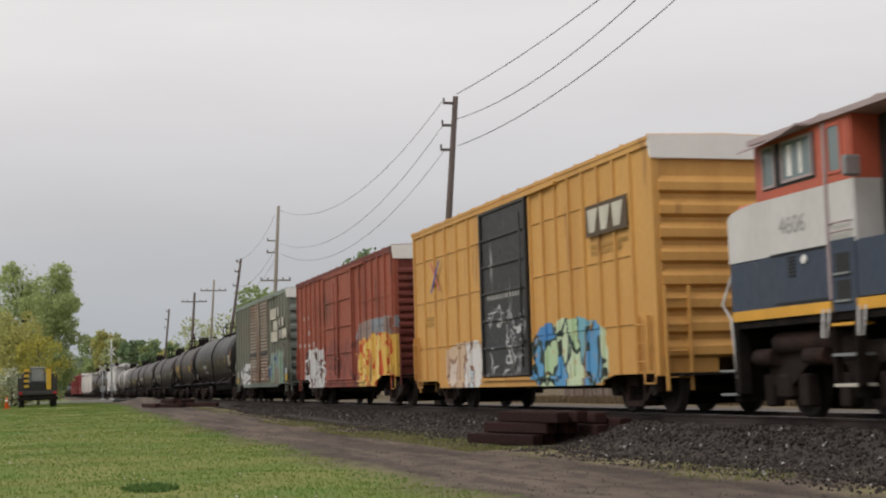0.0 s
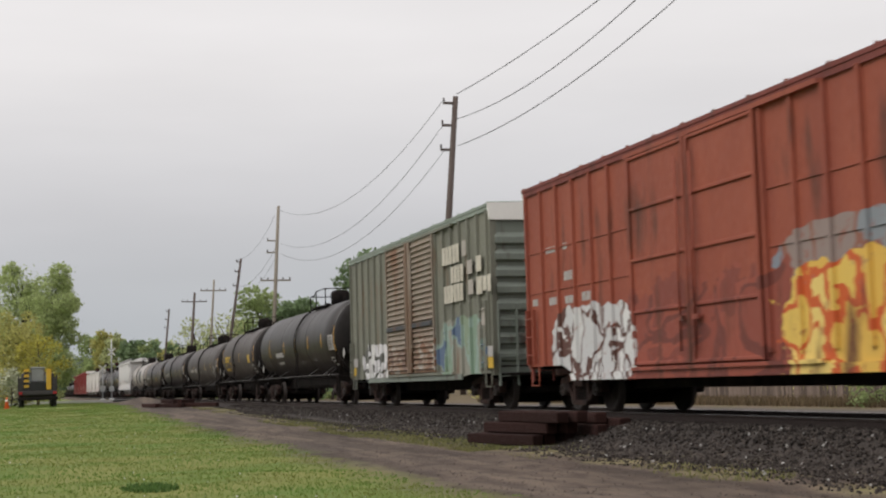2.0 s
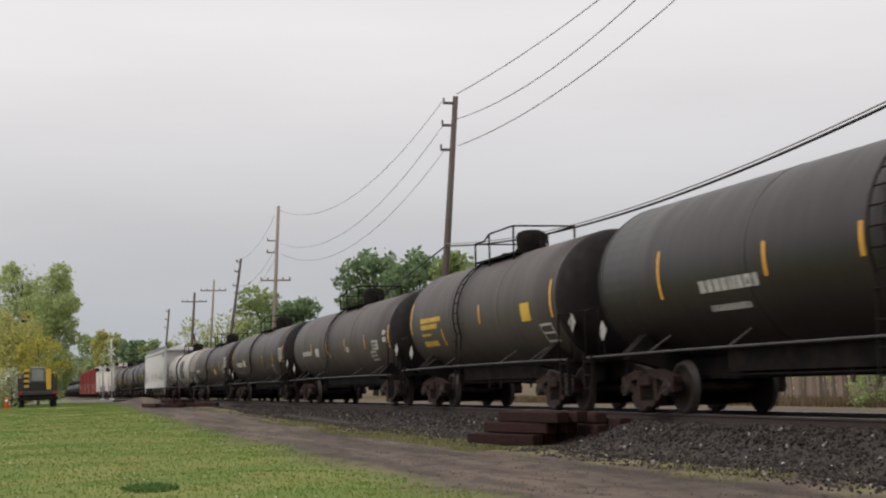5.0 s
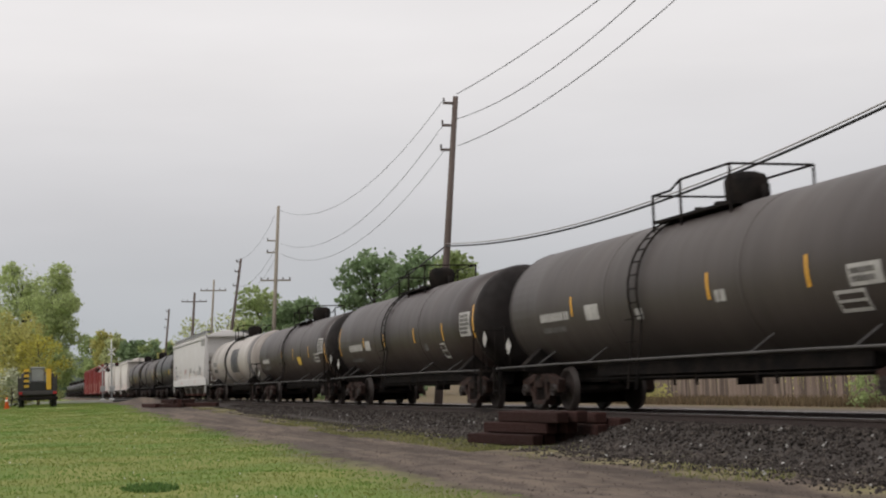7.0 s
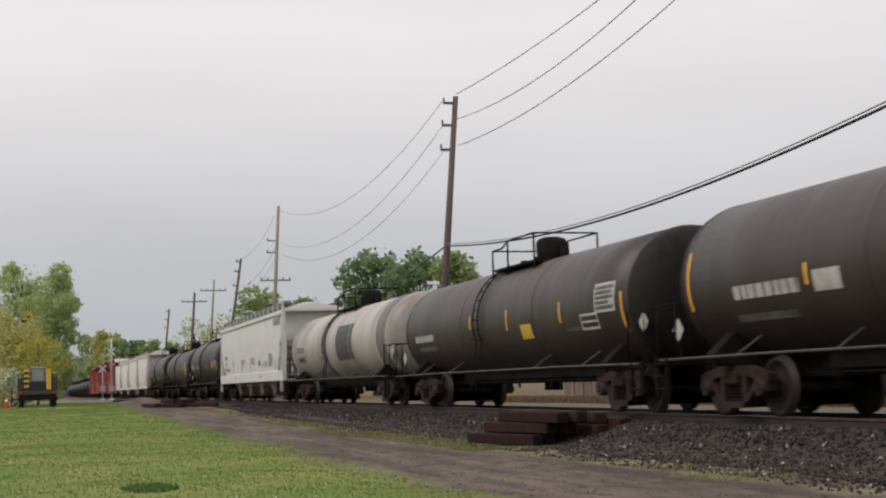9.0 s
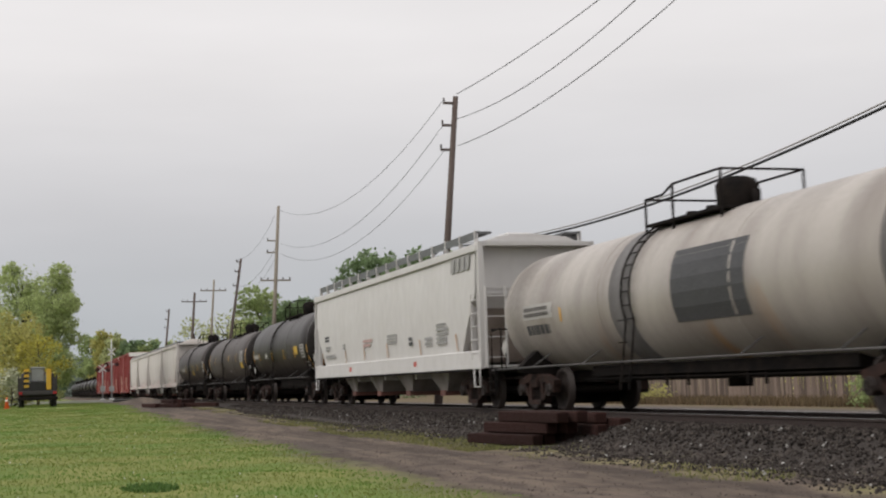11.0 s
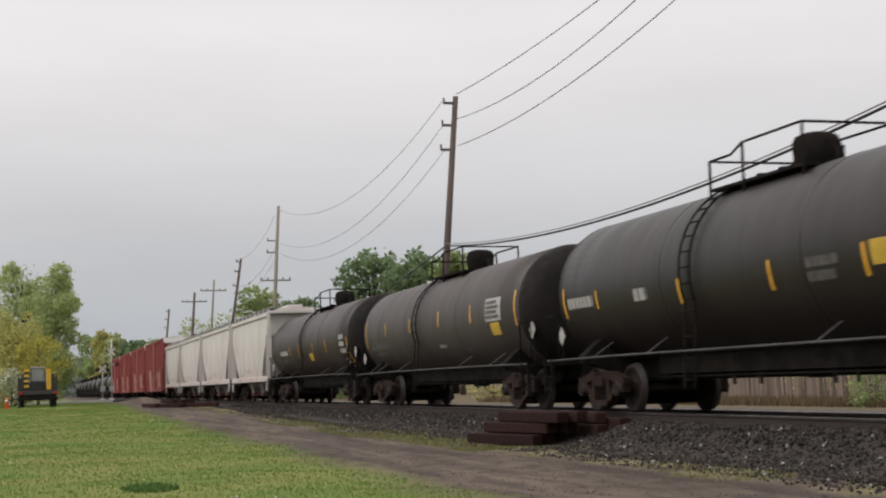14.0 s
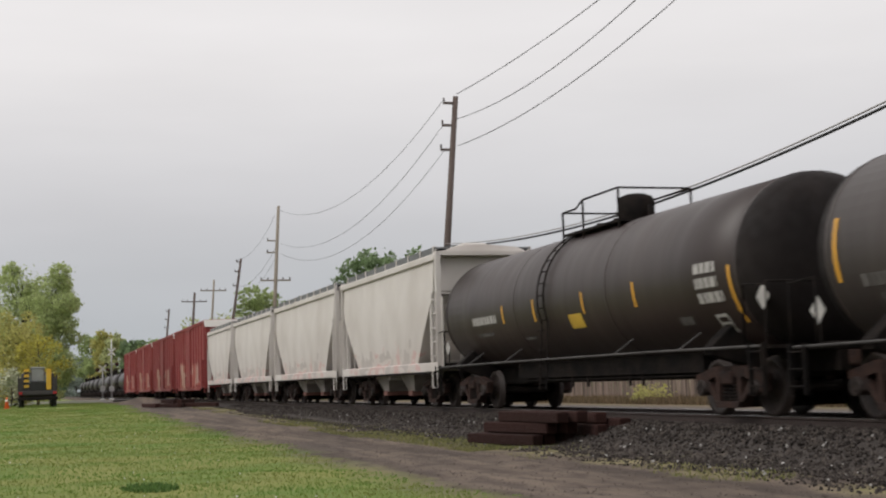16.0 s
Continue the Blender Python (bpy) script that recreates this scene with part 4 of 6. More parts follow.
    lathe(bm, [(zt - 0.05, 0.30), (zt + 0.04, 0.36), (zt + 0.40, 0.38), (zt + 0.50, 0.33), (zt + 0.55, 0.2)], 20, "z")
    bmesh.ops.translate(bm, vec=(0.6, 0, 0), verts=bm.verts)
    part("dome", bm, M["under"], top)
    for vx, vy, vh, vr in ((-0.55, 0.15, 0.2, 0.16), (-0.78, -0.2, 0.12, 0.10), (1.1, 0.1, 0.28, 0.07)):
        part("valve", one(rod, (vx, vy, zt - 0.05), (vx, vy, zt + vh), vr, 12), M["under"], top)
    rl, rh = (0.42, 0.56) if R < 1.49 else (0.42, 0.60)
    for y in (-0.78, 0.78):
        for x in (-1.5, -0.35, 1.5):
            part("railing_post", one(rod, (x, y, zt - 0.4), (x, y, zt + (rl if x < -1 else rh)), 0.024, 6), M["under"], top)
        part("railing_bar", one(pipe, [(-1.5, y, zt + rl), (-0.75, y, zt + rl), (-0.35, y, zt + rh), (1.5, y, zt + rh)], 0.022), M["under"], top)
    for x, zz in ((-1.5, rl), (1.5, rh)):
        part("railing_bar", one(rod, (x, -0.78, zt + zz), (x, 0.78, zt + zz), 0.022, 6), M["under"], top)
    if detail:
        bm = bmesh.new()
        for xx in (-1.34, -0.96):
            pts = []
            for i in range(12):
                a = math.radians(200 + (90 - 200 + 5) * i / 11)
                pts.append((xx, (R + 0.07) * math.cos(a), zc + (R + 0.07) * math.sin(a)))
            pipe(bm, pts, 0.02)
            rod(bm, (xx, -1.5, 0.45), pts[0], 0.02, 6)
        for i in range(10):
            a = math.radians(198 - 10 * i)
            p = ((R + 0.07) * math.cos(a), zc + (R + 0.07) * math.sin(a))
            rod(bm, (-1.34, *p), (-0.96, *p), 0.014, 6)
        for z in (0.6, 0.95, 1.3, 1.7):
            rod(bm, (-1.34, -1.5, z), (-0.96, -1.5, z), 0.014, 6)
        part("ladder", bm, M["under"], car).location.x = mid
    if band:
        # first ring is a painted band; the second paints in the right end's shadow
        for x, wd in ((-h + 0.40 * L, 0.45), (h - 0.6, 0.55)):
            bm = bmesh.new()
            lathe(bm, [(x - wd, R - 0.02), (x - wd, R + 0.012), (x + wd, R + 0.012), (x + wd, R - 0.02)], 48)
            bmesh.ops.translate(bm, vec=(0, 0, zc), verts=bm.verts)
            part("painted_band", bm, M["band_and_shade"], car, "grey ring: painted band near the middle, painted-in shade at the right end")
    for x, za, zb in stripes:
        patch(x - 0.045, x + 0.045, zc + za, zc + zb, M["stripe"], "reflective_stripe")
    for x0, x1, z0, z1, kind in marks:
        z0, z1 = z0 + zc, z1 + zc
        rows = max(1, int(round((z1 - z0) / 0.24)))
        if kind in ("bars", "bars_m", "bars_d", "bars_k"):
            bars(car, x0, x1, z0, z1, 0, rows, M[{"bars": "label", "bars_m": "label_y", "bars_d": "label_dim", "bars_k": "label_k"}[kind]], curve=skin)
        elif kind == "panel":
            patch(x0, x1, z0, z1, M["label"], "number_panel")
            bars(car, x0 + 0.06, x1 - 0.06, z0 + 0.04, z1 - 0.04, 0, max(2, int((z1 - z0) / 0.11)), M["label_dim"], curve=lambda z: skin(z, 0.011))
        elif kind == "frame":
            w = 0.05
            for q in ((x0, x1, z0, z0 + w), (x0, x1, z1 - w, z1), (x0, x0 + w, z0, z1), (x1 - w, x1, z0, z1), (x0, x1, (z0 + z1) / 2 - 0.02, (z0 + z1) / 2 + 0.02)):
                patch(*q, M["label"], "stencil_frame")
        else:
            patch(x0, x1, z0, z1, M[kind], "placard")
    if detail:
        for x, y, z in ((end - 0.5, -1.25, rz + 0.75), (-end + 0.55, -1.3, rz + 0.5)):
            side_plate(car, "placard_holder", [(x - 0.2, z), (x, z - 0.2), (x + 0.2, z), (x, z + 0.2)], M["label"], y, "white diamond placard")
            part("placard_post", one(rod, (x, y + 0.03, rz), (x, y + 0.03, z), 0.015, 6), M["under"], car)
    for x in (-h + 1.05, h - 1.05):
        bogie(car, x, near=near)
    return car


def hopper(label, s0, s1, top, paint, bays, near=True, walk_mat="grating", slope=2.0):
    L = s1 - s0
    h = L / 2
    car = new_car("covered_hopper", label, "hopper car", (s0 + s1) / 2)
    # bulged side sheet with sloping lower ends
    zs = 1.40 if L > 15 else 1.2
    apex = (1.78 if L > 15 else 2.35) / (top - zs) * 0.78
    def section(z):
        t = (z - zs) / (top - zs)
        return 1.44 + 0.06 * math.sin(math.pi * min(1, t * 1.02)) if t < 0.95 else 1.45 - (t - 0.95) * 4.0
    bm = bmesh.new()
    rows = []
    K = 14
    for i in range(K + 1):
        z = zs + (top - zs) * i / K
        t = (z - zs) / (top - zs)
        cut = slope * max(0.0, 1 - t / apex)
        y = section(z)
        xe = h - 0.35 - cut
        rows.append([bm.verts.new(p) for p in ((-xe, -y, z), (xe, -y, z), (xe, y, z), (-xe, y, z))])
    for a, b in zip(rows, rows[1:]):
        for i in range(4):
            f = bm.faces.new((a[i], a[(i + 1) % 4], b[(i + 1) % 4], b[i]))
    bm.faces.new(rows[0][::-1])
    bm.faces.new(rows[-1])
    part("hopper_body", bm, paint, car)
    for s in (-1, 1):
        part("top_rail", one(box, -h + 0.1, h - 0.1, min(s * 1.40, s * 1.53), max(s * 1.40, s * 1.53), top - 0.28, top - 0.10, 0.02), paint, car)
        part("side_sill", one(box, -h, h, min(s * 1.40, s * 1.52), max(s * 1.40, s * 1.52), 0.97, 1.42 if L > 15 else 1.22, 0.02), paint, car)
        part("sill_flange", one(box, -h + 0.6, h - 0.6, min(s * 1.40, s * 1.55), max(s * 1.40, s * 1.55), 0.93, 0.975), M["under"], car)
    # roof with walkway, hatches
    bm = bmesh.new()
    a = [(-1.42, top - 0.12), (-0.9, top + 0.10), (0, top + 0.17), (0.9, top + 0.10), (1.42, top - 0.12)]
    v0 = [bm.verts.new((-h + 0.3, y, z)) for y, z in a]
    v1 = [bm.verts.new((h - 0.3, y, z)) for y, z in a]
    bm.faces.new(v0)
    bm.faces.new(v1[::-1])
    for i in range(5):
        bm.faces.new((v0[i], v1[i], v1[(i + 1) % 5], v0[(i + 1) % 5]))
    part("roof", bm, paint, car)
    up = 0.20 if L > 15 else 0.07
    for s in (-1, 1):
        wk = part("roof_walk", one(box, -h + 0.55, h - 0.55, min(s * 0.95, s * 1.35), max(s * 0.95, s * 1.35), top + up, top + up + 0.05), M[walk_mat], car)
        part("walk_edge", one(box, -h + 0.55, h - 0.55, min(s * 1.35, s * 1.37), max(s * 1.35, s * 1.37), top + up - 0.14, top + up + 0.05), M[walk_mat], wk)
        n = int(L / 1.35)
        for i in range(n + 1):
            x = -h + 0.58 + (L - 1.16) * i / n
            part("walk_bracket", one(box, x - 0.022, x + 0.022, min(s * 1.30, s * 1.40), max(s * 1.30, s * 1.40), top - 0.12, top + up + 0.07), paint, wk)
    part("hatch", one(box, -h + 1.2, h - 1.2, -0.35, 0.35, top + 0.14, top + 0.30, 0.04), paint, car)
    # end frames
    for d in (-1, 1):
        x = d * h
        for y in (-1.43, 1.43):
            part("end_post", one(box, min(x - d * 0.13, x), max(x - d * 0.13, x), y - 0.07, y + 0.07, 1.0, top - 0.05), paint, car)
            part("inner_post", one(box, min(x - d * 0.75, x - d * 0.65), max(x - d * 0.75, x - d * 0.65), y - 0.05, y + 0.05, 1.0, zs + (top - zs) * apex), paint, car)
        part("end_sheet", one(box, min(x - d * 0.42, x - d * 0.37), max(x - d * 0.42, x - d * 0.37), -1.4, 1.4, zs + (top - zs) * apex, top - 0.05), paint, car)
        part("end_header", one(box, min(x - d * 0.4, x), max(x - d * 0.4, x), -1.45, 1.45, top - 0.15, top - 0.05), paint, car)
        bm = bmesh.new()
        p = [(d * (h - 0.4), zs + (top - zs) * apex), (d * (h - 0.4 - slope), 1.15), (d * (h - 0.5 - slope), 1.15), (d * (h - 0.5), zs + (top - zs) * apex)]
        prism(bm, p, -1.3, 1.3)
        # short cars: the shadow in the end opening is part of the sheet's colour
        part("slope_sheet", bm, M["shaded_grime"] if L < 15 else M["slope"], car, "grimy sloping end sheet, with shade in the colour on short cars")
        ladder(car, x - d * (0.35 if L > 15 else 0.24), -1.46, 1.2, zs + (top - zs) * (apex if L > 15 else 0.62), 0.55 if L > 15 else 0.38, paint, rungs=5)
        ladder(car, x + d * 0.03, -1.1, 1.0, zs + (top - zs) * 0.58, 0.5, paint, along=False)
        part("end_floor", one(box, min(x - d * 1.6, x), max(x - d * 1.6, x), -1.4, 1.4, 1.0, 1.06), paint, car)
        bm = bmesh.new()
        pipe(bm, [(x - d * 0.1, -1.5, 1.05), (x - d * 0.1, -1.5, 0.55), (x - d * 0.55, -1.5, 0.55), (x - d * 0.55, -1.5, 1.05)], 0.02)
        part("stirrup_step", bm, paint, car)
    # discharge bays
    x_in = h - 2.9
    for i in range(bays):
        w = 2 * x_in / bays
        xc = -x_in + (i + 0.5) * w
        bm = bmesh.new()
        a = [bm.verts.new((xc + sx * w * 0.40, sy * 1.3, 1.3)) for sx, sy in ((-1, -1), (1, -1), (1, 1), (-1, 1))]
        b = [bm.verts.new((xc + sx * 0.30, sy * 1.05, 0.45)) for sx, sy in ((-1, -1), (1, -1), (1, 1), (-1, 1))]
        for k in range(4):
            bm.faces.new((a[k], a[(k + 1) % 4], b[(k + 1) % 4], b[k]))
        bm.faces.new(b)
        bay = part("discharge_bay", bm, M["bay"], car)
        part("partition", one(lambda m: prism(m, [(xc + w * 0.5 - 0.06, 1.3), (xc + w * 0.5 + 0.06, 1.3), (xc + w * 0.5 + 0.06, 0.8), (xc + w * 0.5 - 0.06, 0.8)], -1.35, 1.35)), paint, bay) if i < bays - 1 else None
        bm = bmesh.new()
        box(bm, xc - 0.22, xc + 0.22, -1.10, 1.10, 0.33, 0.47)
        part("outlet_gate", bm, M["gate"], bay, "rusty sliding gate")
    part("centre_sill", one(box, -h, h, -0.3, 0.3, 0.78, 1.05), M["under"], car)
    couplers(car, -h, h)
    for x in (-h + 1.9, h - 1.9):
        bogie(car, x, near=near)
    return car


def locomotive(s0, s1):
    L = s1 - s0
    h = L / 2
    car = new_car("locomotive", "diesel locomotive in faded red, white and blue", "locomotive", (s0 + s1) / 2)
    x0 = -h
    W = 1.52

    def slab(name, xa, xb, z0, z1, mm, proud=0.0, deep=0.05, label="", parent=None, bevel=0.0):
        """A plate on the near side, standing proud of it."""
        return part(name, one(box, x0 + xa, x0 + xb, -W - proud, -W - proud + deep, z0, z1, bevel), M[mm], parent or car, label)

    # frame, sill stripe, pilot
    part("frame", one(box, x0 + 0.15, h, -1.5, 1.5, 1.34, 1.55), M["under"], car)
    slab("sill_stripe", 0.2, 2.95, 1.45, 1.60, "stripe", 0.02, 0.05, "yellow stripe along the sill")
    slab("sill_stripe", 3.58, L - 0.2, 1.45, 1.60, "stripe", 0.02)
    part("pilot", one(box, x0 + 0.0, x0 + 0.16, -1.45, 1.45, 0.25, 1.5), M["under"], car)
    part("pilot_post", one(box, x0 + 0.16, x0 + 0.28, -W, -1.3, 0.35, 1.45, 0.02), M["under"], car)
    # low nose hood, slightly tapered at its top corner
    bm = bmesh.new()
    box(bm, x0 + 0.12, x0 + 1.05, -W, W, 1.55, 2.34, 0.03)
    part("nose_lower", bm, M["loco_blue"], car)
    bm = bmesh.new()
    prism(bm, [(x0 + 0.12, 2.34), (x0 + 0.12, 3.02), (x0 + 0.2, 3.09), (x0 + 0.5, 3.14), (x0 + 1.05, 3.18), (x0 + 1.05, 2.34)], -W, W)
    part("nose_upper", bm, M["loco_white"], car)
    part("nose_top", one(box, x0 + 0.3, x0 + 1.05, -1.45, 1.45, 3.12, 3.2, 0.03), M["loco_red"], car)
    # cab in three bands of colour
    part("cab_lower", one(box, x0 + 1.05, x0 + 3.62, -W, W, 1.55, 2.34), M["loco_blue"], car)
    part("cab_middle", one(box, x0 + 1.05, x0 + 3.62, -W, W, 2.34, 3.17), M["loco_white"], car)
    part("cab_upper", one(box, x0 + 1.05, x0 + 3.62, -W, W, 3.17, 4.05), M["loco_red"], car)
    bm = bmesh.new()
    a = [(-1.6, 4.02), (-1.6, 4.10), (-0.8, 4.24), (0.8, 4.24), (1.6, 4.10), (1.6, 4.02)]
    v0 = [bm.verts.new((x0 + 0.98, y, z)) for y, z in a]
    v1 = [bm.verts.new((x0 + 5.2, y, z)) for y, z in a]
    bm.faces.new(v0)
    bm.faces.new(v1[::-1])
    for i in range(6):
        bm.faces.new((v0[i], v1[i], v1[(i + 1) % 6], v0[(i + 1) % 6]))
    roof = part("cab_roof", bm, M["loco_roof"], car)
    for x in (2.1, 3.5):
        part("roof_vent", one(box, x0 + x, x0 + x + 0.14, -1.1, -0.9, 4.16, 4.30, 0.02), M["loco_roof"], roof)
    # side window: fixed pane, dark pillar, sliding pane; then the door's window
    slab("window_recess", 1.28, 2.72, 3.30, 3.94, "signal_black", 0.004, 0.03)
    for xa, xb, z0, z1 in ((1.34, 1.62, 3.36, 3.90), (1.88, 2.64, 3.38, 3.90), (3.08, 3.36, 3.32, 3.92)):
        pane = slab("cab_window", xa, xb, z0, z1, "glass_dark", 0.014, 0.012)
        bm = bmesh.new()
        for q in ((xa - 0.04, xa, z0 - 0.04, z1 + 0.04), (xb, xb + 0.04, z0 - 0.04, z1 + 0.04), (xa, xb, z0 - 0.04, z0), (xa, xb, z1, z1 + 0.04)):
            box(bm, x0 + q[0], x0 + q[1], -W - 0.03, -W, q[2], q[3])
        part("window_frame", bm, M["loco_red"] if xa > 3 else M["loco_roof"], pane)
    slab("curtain", 2.0, 2.12, 3.42, 3.86, "white_paint", 0.02, 0.004)
    slab("curtain", 2.32, 2.4, 3.42, 3.86, "white_paint", 0.02, 0.004)
    # awning over the window, its lower edge curved
    bm = bmesh.new()
    n = 8
    rows = []
    for i in range(n + 1):
        t = i / n
        x = x0 + 1.06 + 1.66 * t
        rows.append([bm.verts.new((x, y, z)) for y, z in ((-W + 0.01, 4.04), (-W + 0.01, 4.01), (-1.80, 3.88 + 0.14 * t * t), (-1.80, 3.91 + 0.14 * t * t))])
    for p, q in zip(rows, rows[1:]):
        for i in range(4):
            bm.faces.new((p[i], q[i], q[(i + 1) % 4], p[(i + 1) % 4]))
    bm.faces.new(rows[0])
    bm.faces.new(rows[-1][::-1])
    part("sun_visor", bm, M["loco_roof"], car, "pinkish sheet awning over the cab window")
    # door and the steps let into the side below it, their shade drawn as black plates
    slab("door_post", 2.93, 2.99, 1.62, 4.0, "loco_roof", 0.025)
    door = slab("cab_door", 3.02, 3.56, 2.42, 3.98, "loco_white", 0.008, 0.03)
    slab("door_upper", 3.02, 3.56, 3.17, 3.98, "loco_red", 0.012, 0.02, "", door)
    for z in (2.50, 2.62):
        part("grab_rail", one(pipe, [(x0 + 3.05, -W - 0.01, z), (x0 + 3.08, -W - 0.07, z), (x0 + 3.5, -W - 0.07, z), (x0 + 3.53, -W - 0.01, z)], 0.014), M["loco_roof"], car)
    slab("step_panel", 2.99, 3.58, 1.45, 2.40, "loco_blue", 0.012, 0.03)
    for z0 in (1.60, 1.96):
        slab("step_recess", 3.10, 3.44, z0, z0 + 0.26, "signal_black", 0.016, 0.01, "black plate for the shade inside a foothold")
        slab("step_tread", 3.08, 3.46, z0 - 0.03, z0, "truck_silver", 0.05, 0.06)
    for z, mm in ((1.26, "stripe"), (0.86, "truck_silver"), (0.46, "label_cream")):
        slab("step", 2.98, 3.52, z, z + 0.04, mm, 0.05, 0.3)
    for x in (2.98, 3.52):
        part("step_hanger", one(box, x0 + x - 0.02, x0 + x + 0.02, -W - 0.03, -W + 0.1, 0.46, 1.45), M["loco_bogie"], car)
    for x in (2.80, 3.66):
        part("grab_rail", one(pipe, [(x0 + x, -1.57, 1.5), (x0 + x, -1.6, 1.12), (x0 + x + 0.12, -1.6, 1.12), (x0 + x + 0.14, -1.56, 1.5)], 0.016), M["loco_white"], car)
    part("mirror", one(box, x0 + 3.74, x0 + 3.82, -1.78, -1.52, 3.16, 3.44, 0.03), M["truck_silver"], car)
    # long hood behind the cab
    part("long_hood_lower", one(box, x0 + 4.2, h - 0.5, -1.2, 1.2, 1.55, 2.36), M["loco_blue"], car)
    part("long_hood_middle", one(box, x0 + 4.2, h - 0.5, -1.2, 1.2, 2.36, 3.15), M["loco_white"], car)
    part("long_hood_upper", one(box, x0 + 4.2, h - 0.5, -1.2, 1.2, 3.15, 4.0, 0.05), M["loco_red"], car)
    # recess between cab and hood, filled with the same shade-dark colour
    part("hood_end", one(box, x0 + 3.62, x0 + 4.2, -1.1, 1.1, 1.55, 4.0), M["shaded_grime"], car)
    slab("side_locker", 3.62, 4.3, 1.62, 2.36, "loco_blue", 0.0, 0.3)
    # small fittings
    for i in range(6):
        slab("louvre", 1.86, 2.06, 2.0 + i * 0.052, 2.03 + i * 0.052, "signal_black", 0.012, 0.02)
    part("grille_lamp", one(rod, (x0 + 2.32, -W - 0.03, 2.22), (x0 + 2.32, -W, 2.22), 0.06, 12), M["white_paint"], car)
    slab("drip_rail", 1.4, 2.93, 2.335, 2.36, "signal_black", 0.02)
    slab("drip_rail", 1.5, 2.93, 1.63, 1.655, "signal_black", 0.02)
    part("hand_rail", one(pipe, [(x0 + 0.1, -1.45, 0.45), (x0 + 0.06, -1.5, 1.5), (x0 - 0.35, -1.42, 1.75), (x0 + 0.04, -1.4, 2.3)], 0.02), M["loco_white"], car)
    for z in (0.34, 0.7):
        part("pilot_step", one(box, x0 - 0.35, x0 + 0.14, -W, -1.2, z, z + 0.035), M["truck_silver"], car)
    txt = bpy.data.curves.new("road_number", "FONT")
    txt.body, txt.size, txt.extrude = "4606", 0.36, 0.003
    tob = new("road_number", txt)
    dg = bpy.context.evaluated_depsgraph_get()
    me = bpy.data.meshes.new_from_object(tob.evaluated_get(dg))
    bpy.data.objects.remove(tob)
    me.materials.append(M["label_g"])
    nob = new("road_number", me)
    nob.parent = car
    nob.matrix_basis = pose(x0 + 1.66, -W - 0.004, 2.62, 90, 0, 0)
    # six-wheel bogies and tank
    for xc in (x0 + 3.1, h - 3.1):
        b = shared("bogie", BOLSTER_ME, car, pose(xc, 0, 0.15))
        for s in (-1, 1):
            bm = bmesh.new()
            y0, y1 = min(s * 0.98, s * 1.2), max(s * 0.98, s * 1.2)
            prism(bm, [(-2.4, 0.35), (-2.5, 0.65), (-2.1, 0.92), (2.1, 0.92), (2.5, 0.65), (2.4, 0.35), (1.9, 0.30), (1.4, 0.62), (0.4, 0.62), (0.2, 0.32), (-0.2, 0.32), (-0.4, 0.62), (-1.4, 0.62), (-1.9, 0.30)], y0, y1)
            part("side_frame", bm, M["loco_bogie"], b)
            for a in (-2.05, 0, 2.05):
                bm = bmesh.new()
                box(bm, a - 0.62, a - 0.36, y0, y1, 0.02, 0.5, 0.03)
                box(bm, a + 0.36, a + 0.62, y0, y1, 0.02, 0.5, 0.03)
                box(bm, a - 0.2, a + 0.2, y0 - 0.05, y1 + 0.05, 0.14, 0.5, 0.04)
                part("axle_guide", bm, M["loco_bogie"], b)
            part("frame_plate", one(box, -1.6, 0.1, y0 - 0.03, y1 + 0.03, 0.6, 1.05, 0.08), M["loco_bogie"], b)
            for xx in (-2.45, -1.0, 1.0):
                part("brake_cylinder", one(rod, (xx - 0.25, s * 1.25, 0.75), (xx + 0.3, s * 1.25, 0.75), 0.13, 12), M["truck"], b)
        for a in (-2.05, 0, 2.05):
            w = shared("wheelset", WHEEL_ME, b, pose(a, 0, 0.457 - 0.15 + 0.0))
            WHEELSETS.append((w, a))
    for xa in (x0 + 0.9, x0 + 2.6, x0 + 4.4):
        part("traction_motor", one(box, xa - 0.55, xa + 0.6, -0.6, 0.9, 0.3, 1.1, 0.08), M["under"], car)
    part("air_reservoir", one(rod, (x0 + 1.0, -1.2, 1.1), (x0 + 2.6, -1.2, 1.1), 0.16, 14), M["truck"], car)
    # added solid block; keeps skylight from coming through beneath the locomotive
    part("underframe_plate", one(box, x0 + 0.2, h - 0.2, -0.5, 0.6, 0.12, 1.34), M["under"], car)
    part("fuel_tank", one(box, x0 + 6.5, h - 6.5, -1.4, 1.4, 0.4, 1.3, 0.1), M["under"], car)
    couplers(car, -h - 0.15, h + 0.15)
    return car


loco = locomotive(90.2, 110.4)

yel = boxcar("boxcar", "mustard yellow boxcar with black sliding door and graffiti", 71.8, 87.55, 4.78, "yellow", M["yellow"], M["yellow"], M["yellow"])
side_plate(yel, "emblem_ground", [(5.05, 3.34), (7.0, 3.34), (7.0, 3.94), (5.05, 3.94)], M["emblem_brown"], -1.579, "dark block behind a pale emblem")
for xa in (5.16, 5.74, 6.34):
    side_plate(yel, "emblem", [(xa + 0.06, 3.42), (xa + 0.34, 3.42), (xa + 0.52, 3.86), (xa, 3.86)], M["label_cream"], -1.587, "pale slanted emblem")
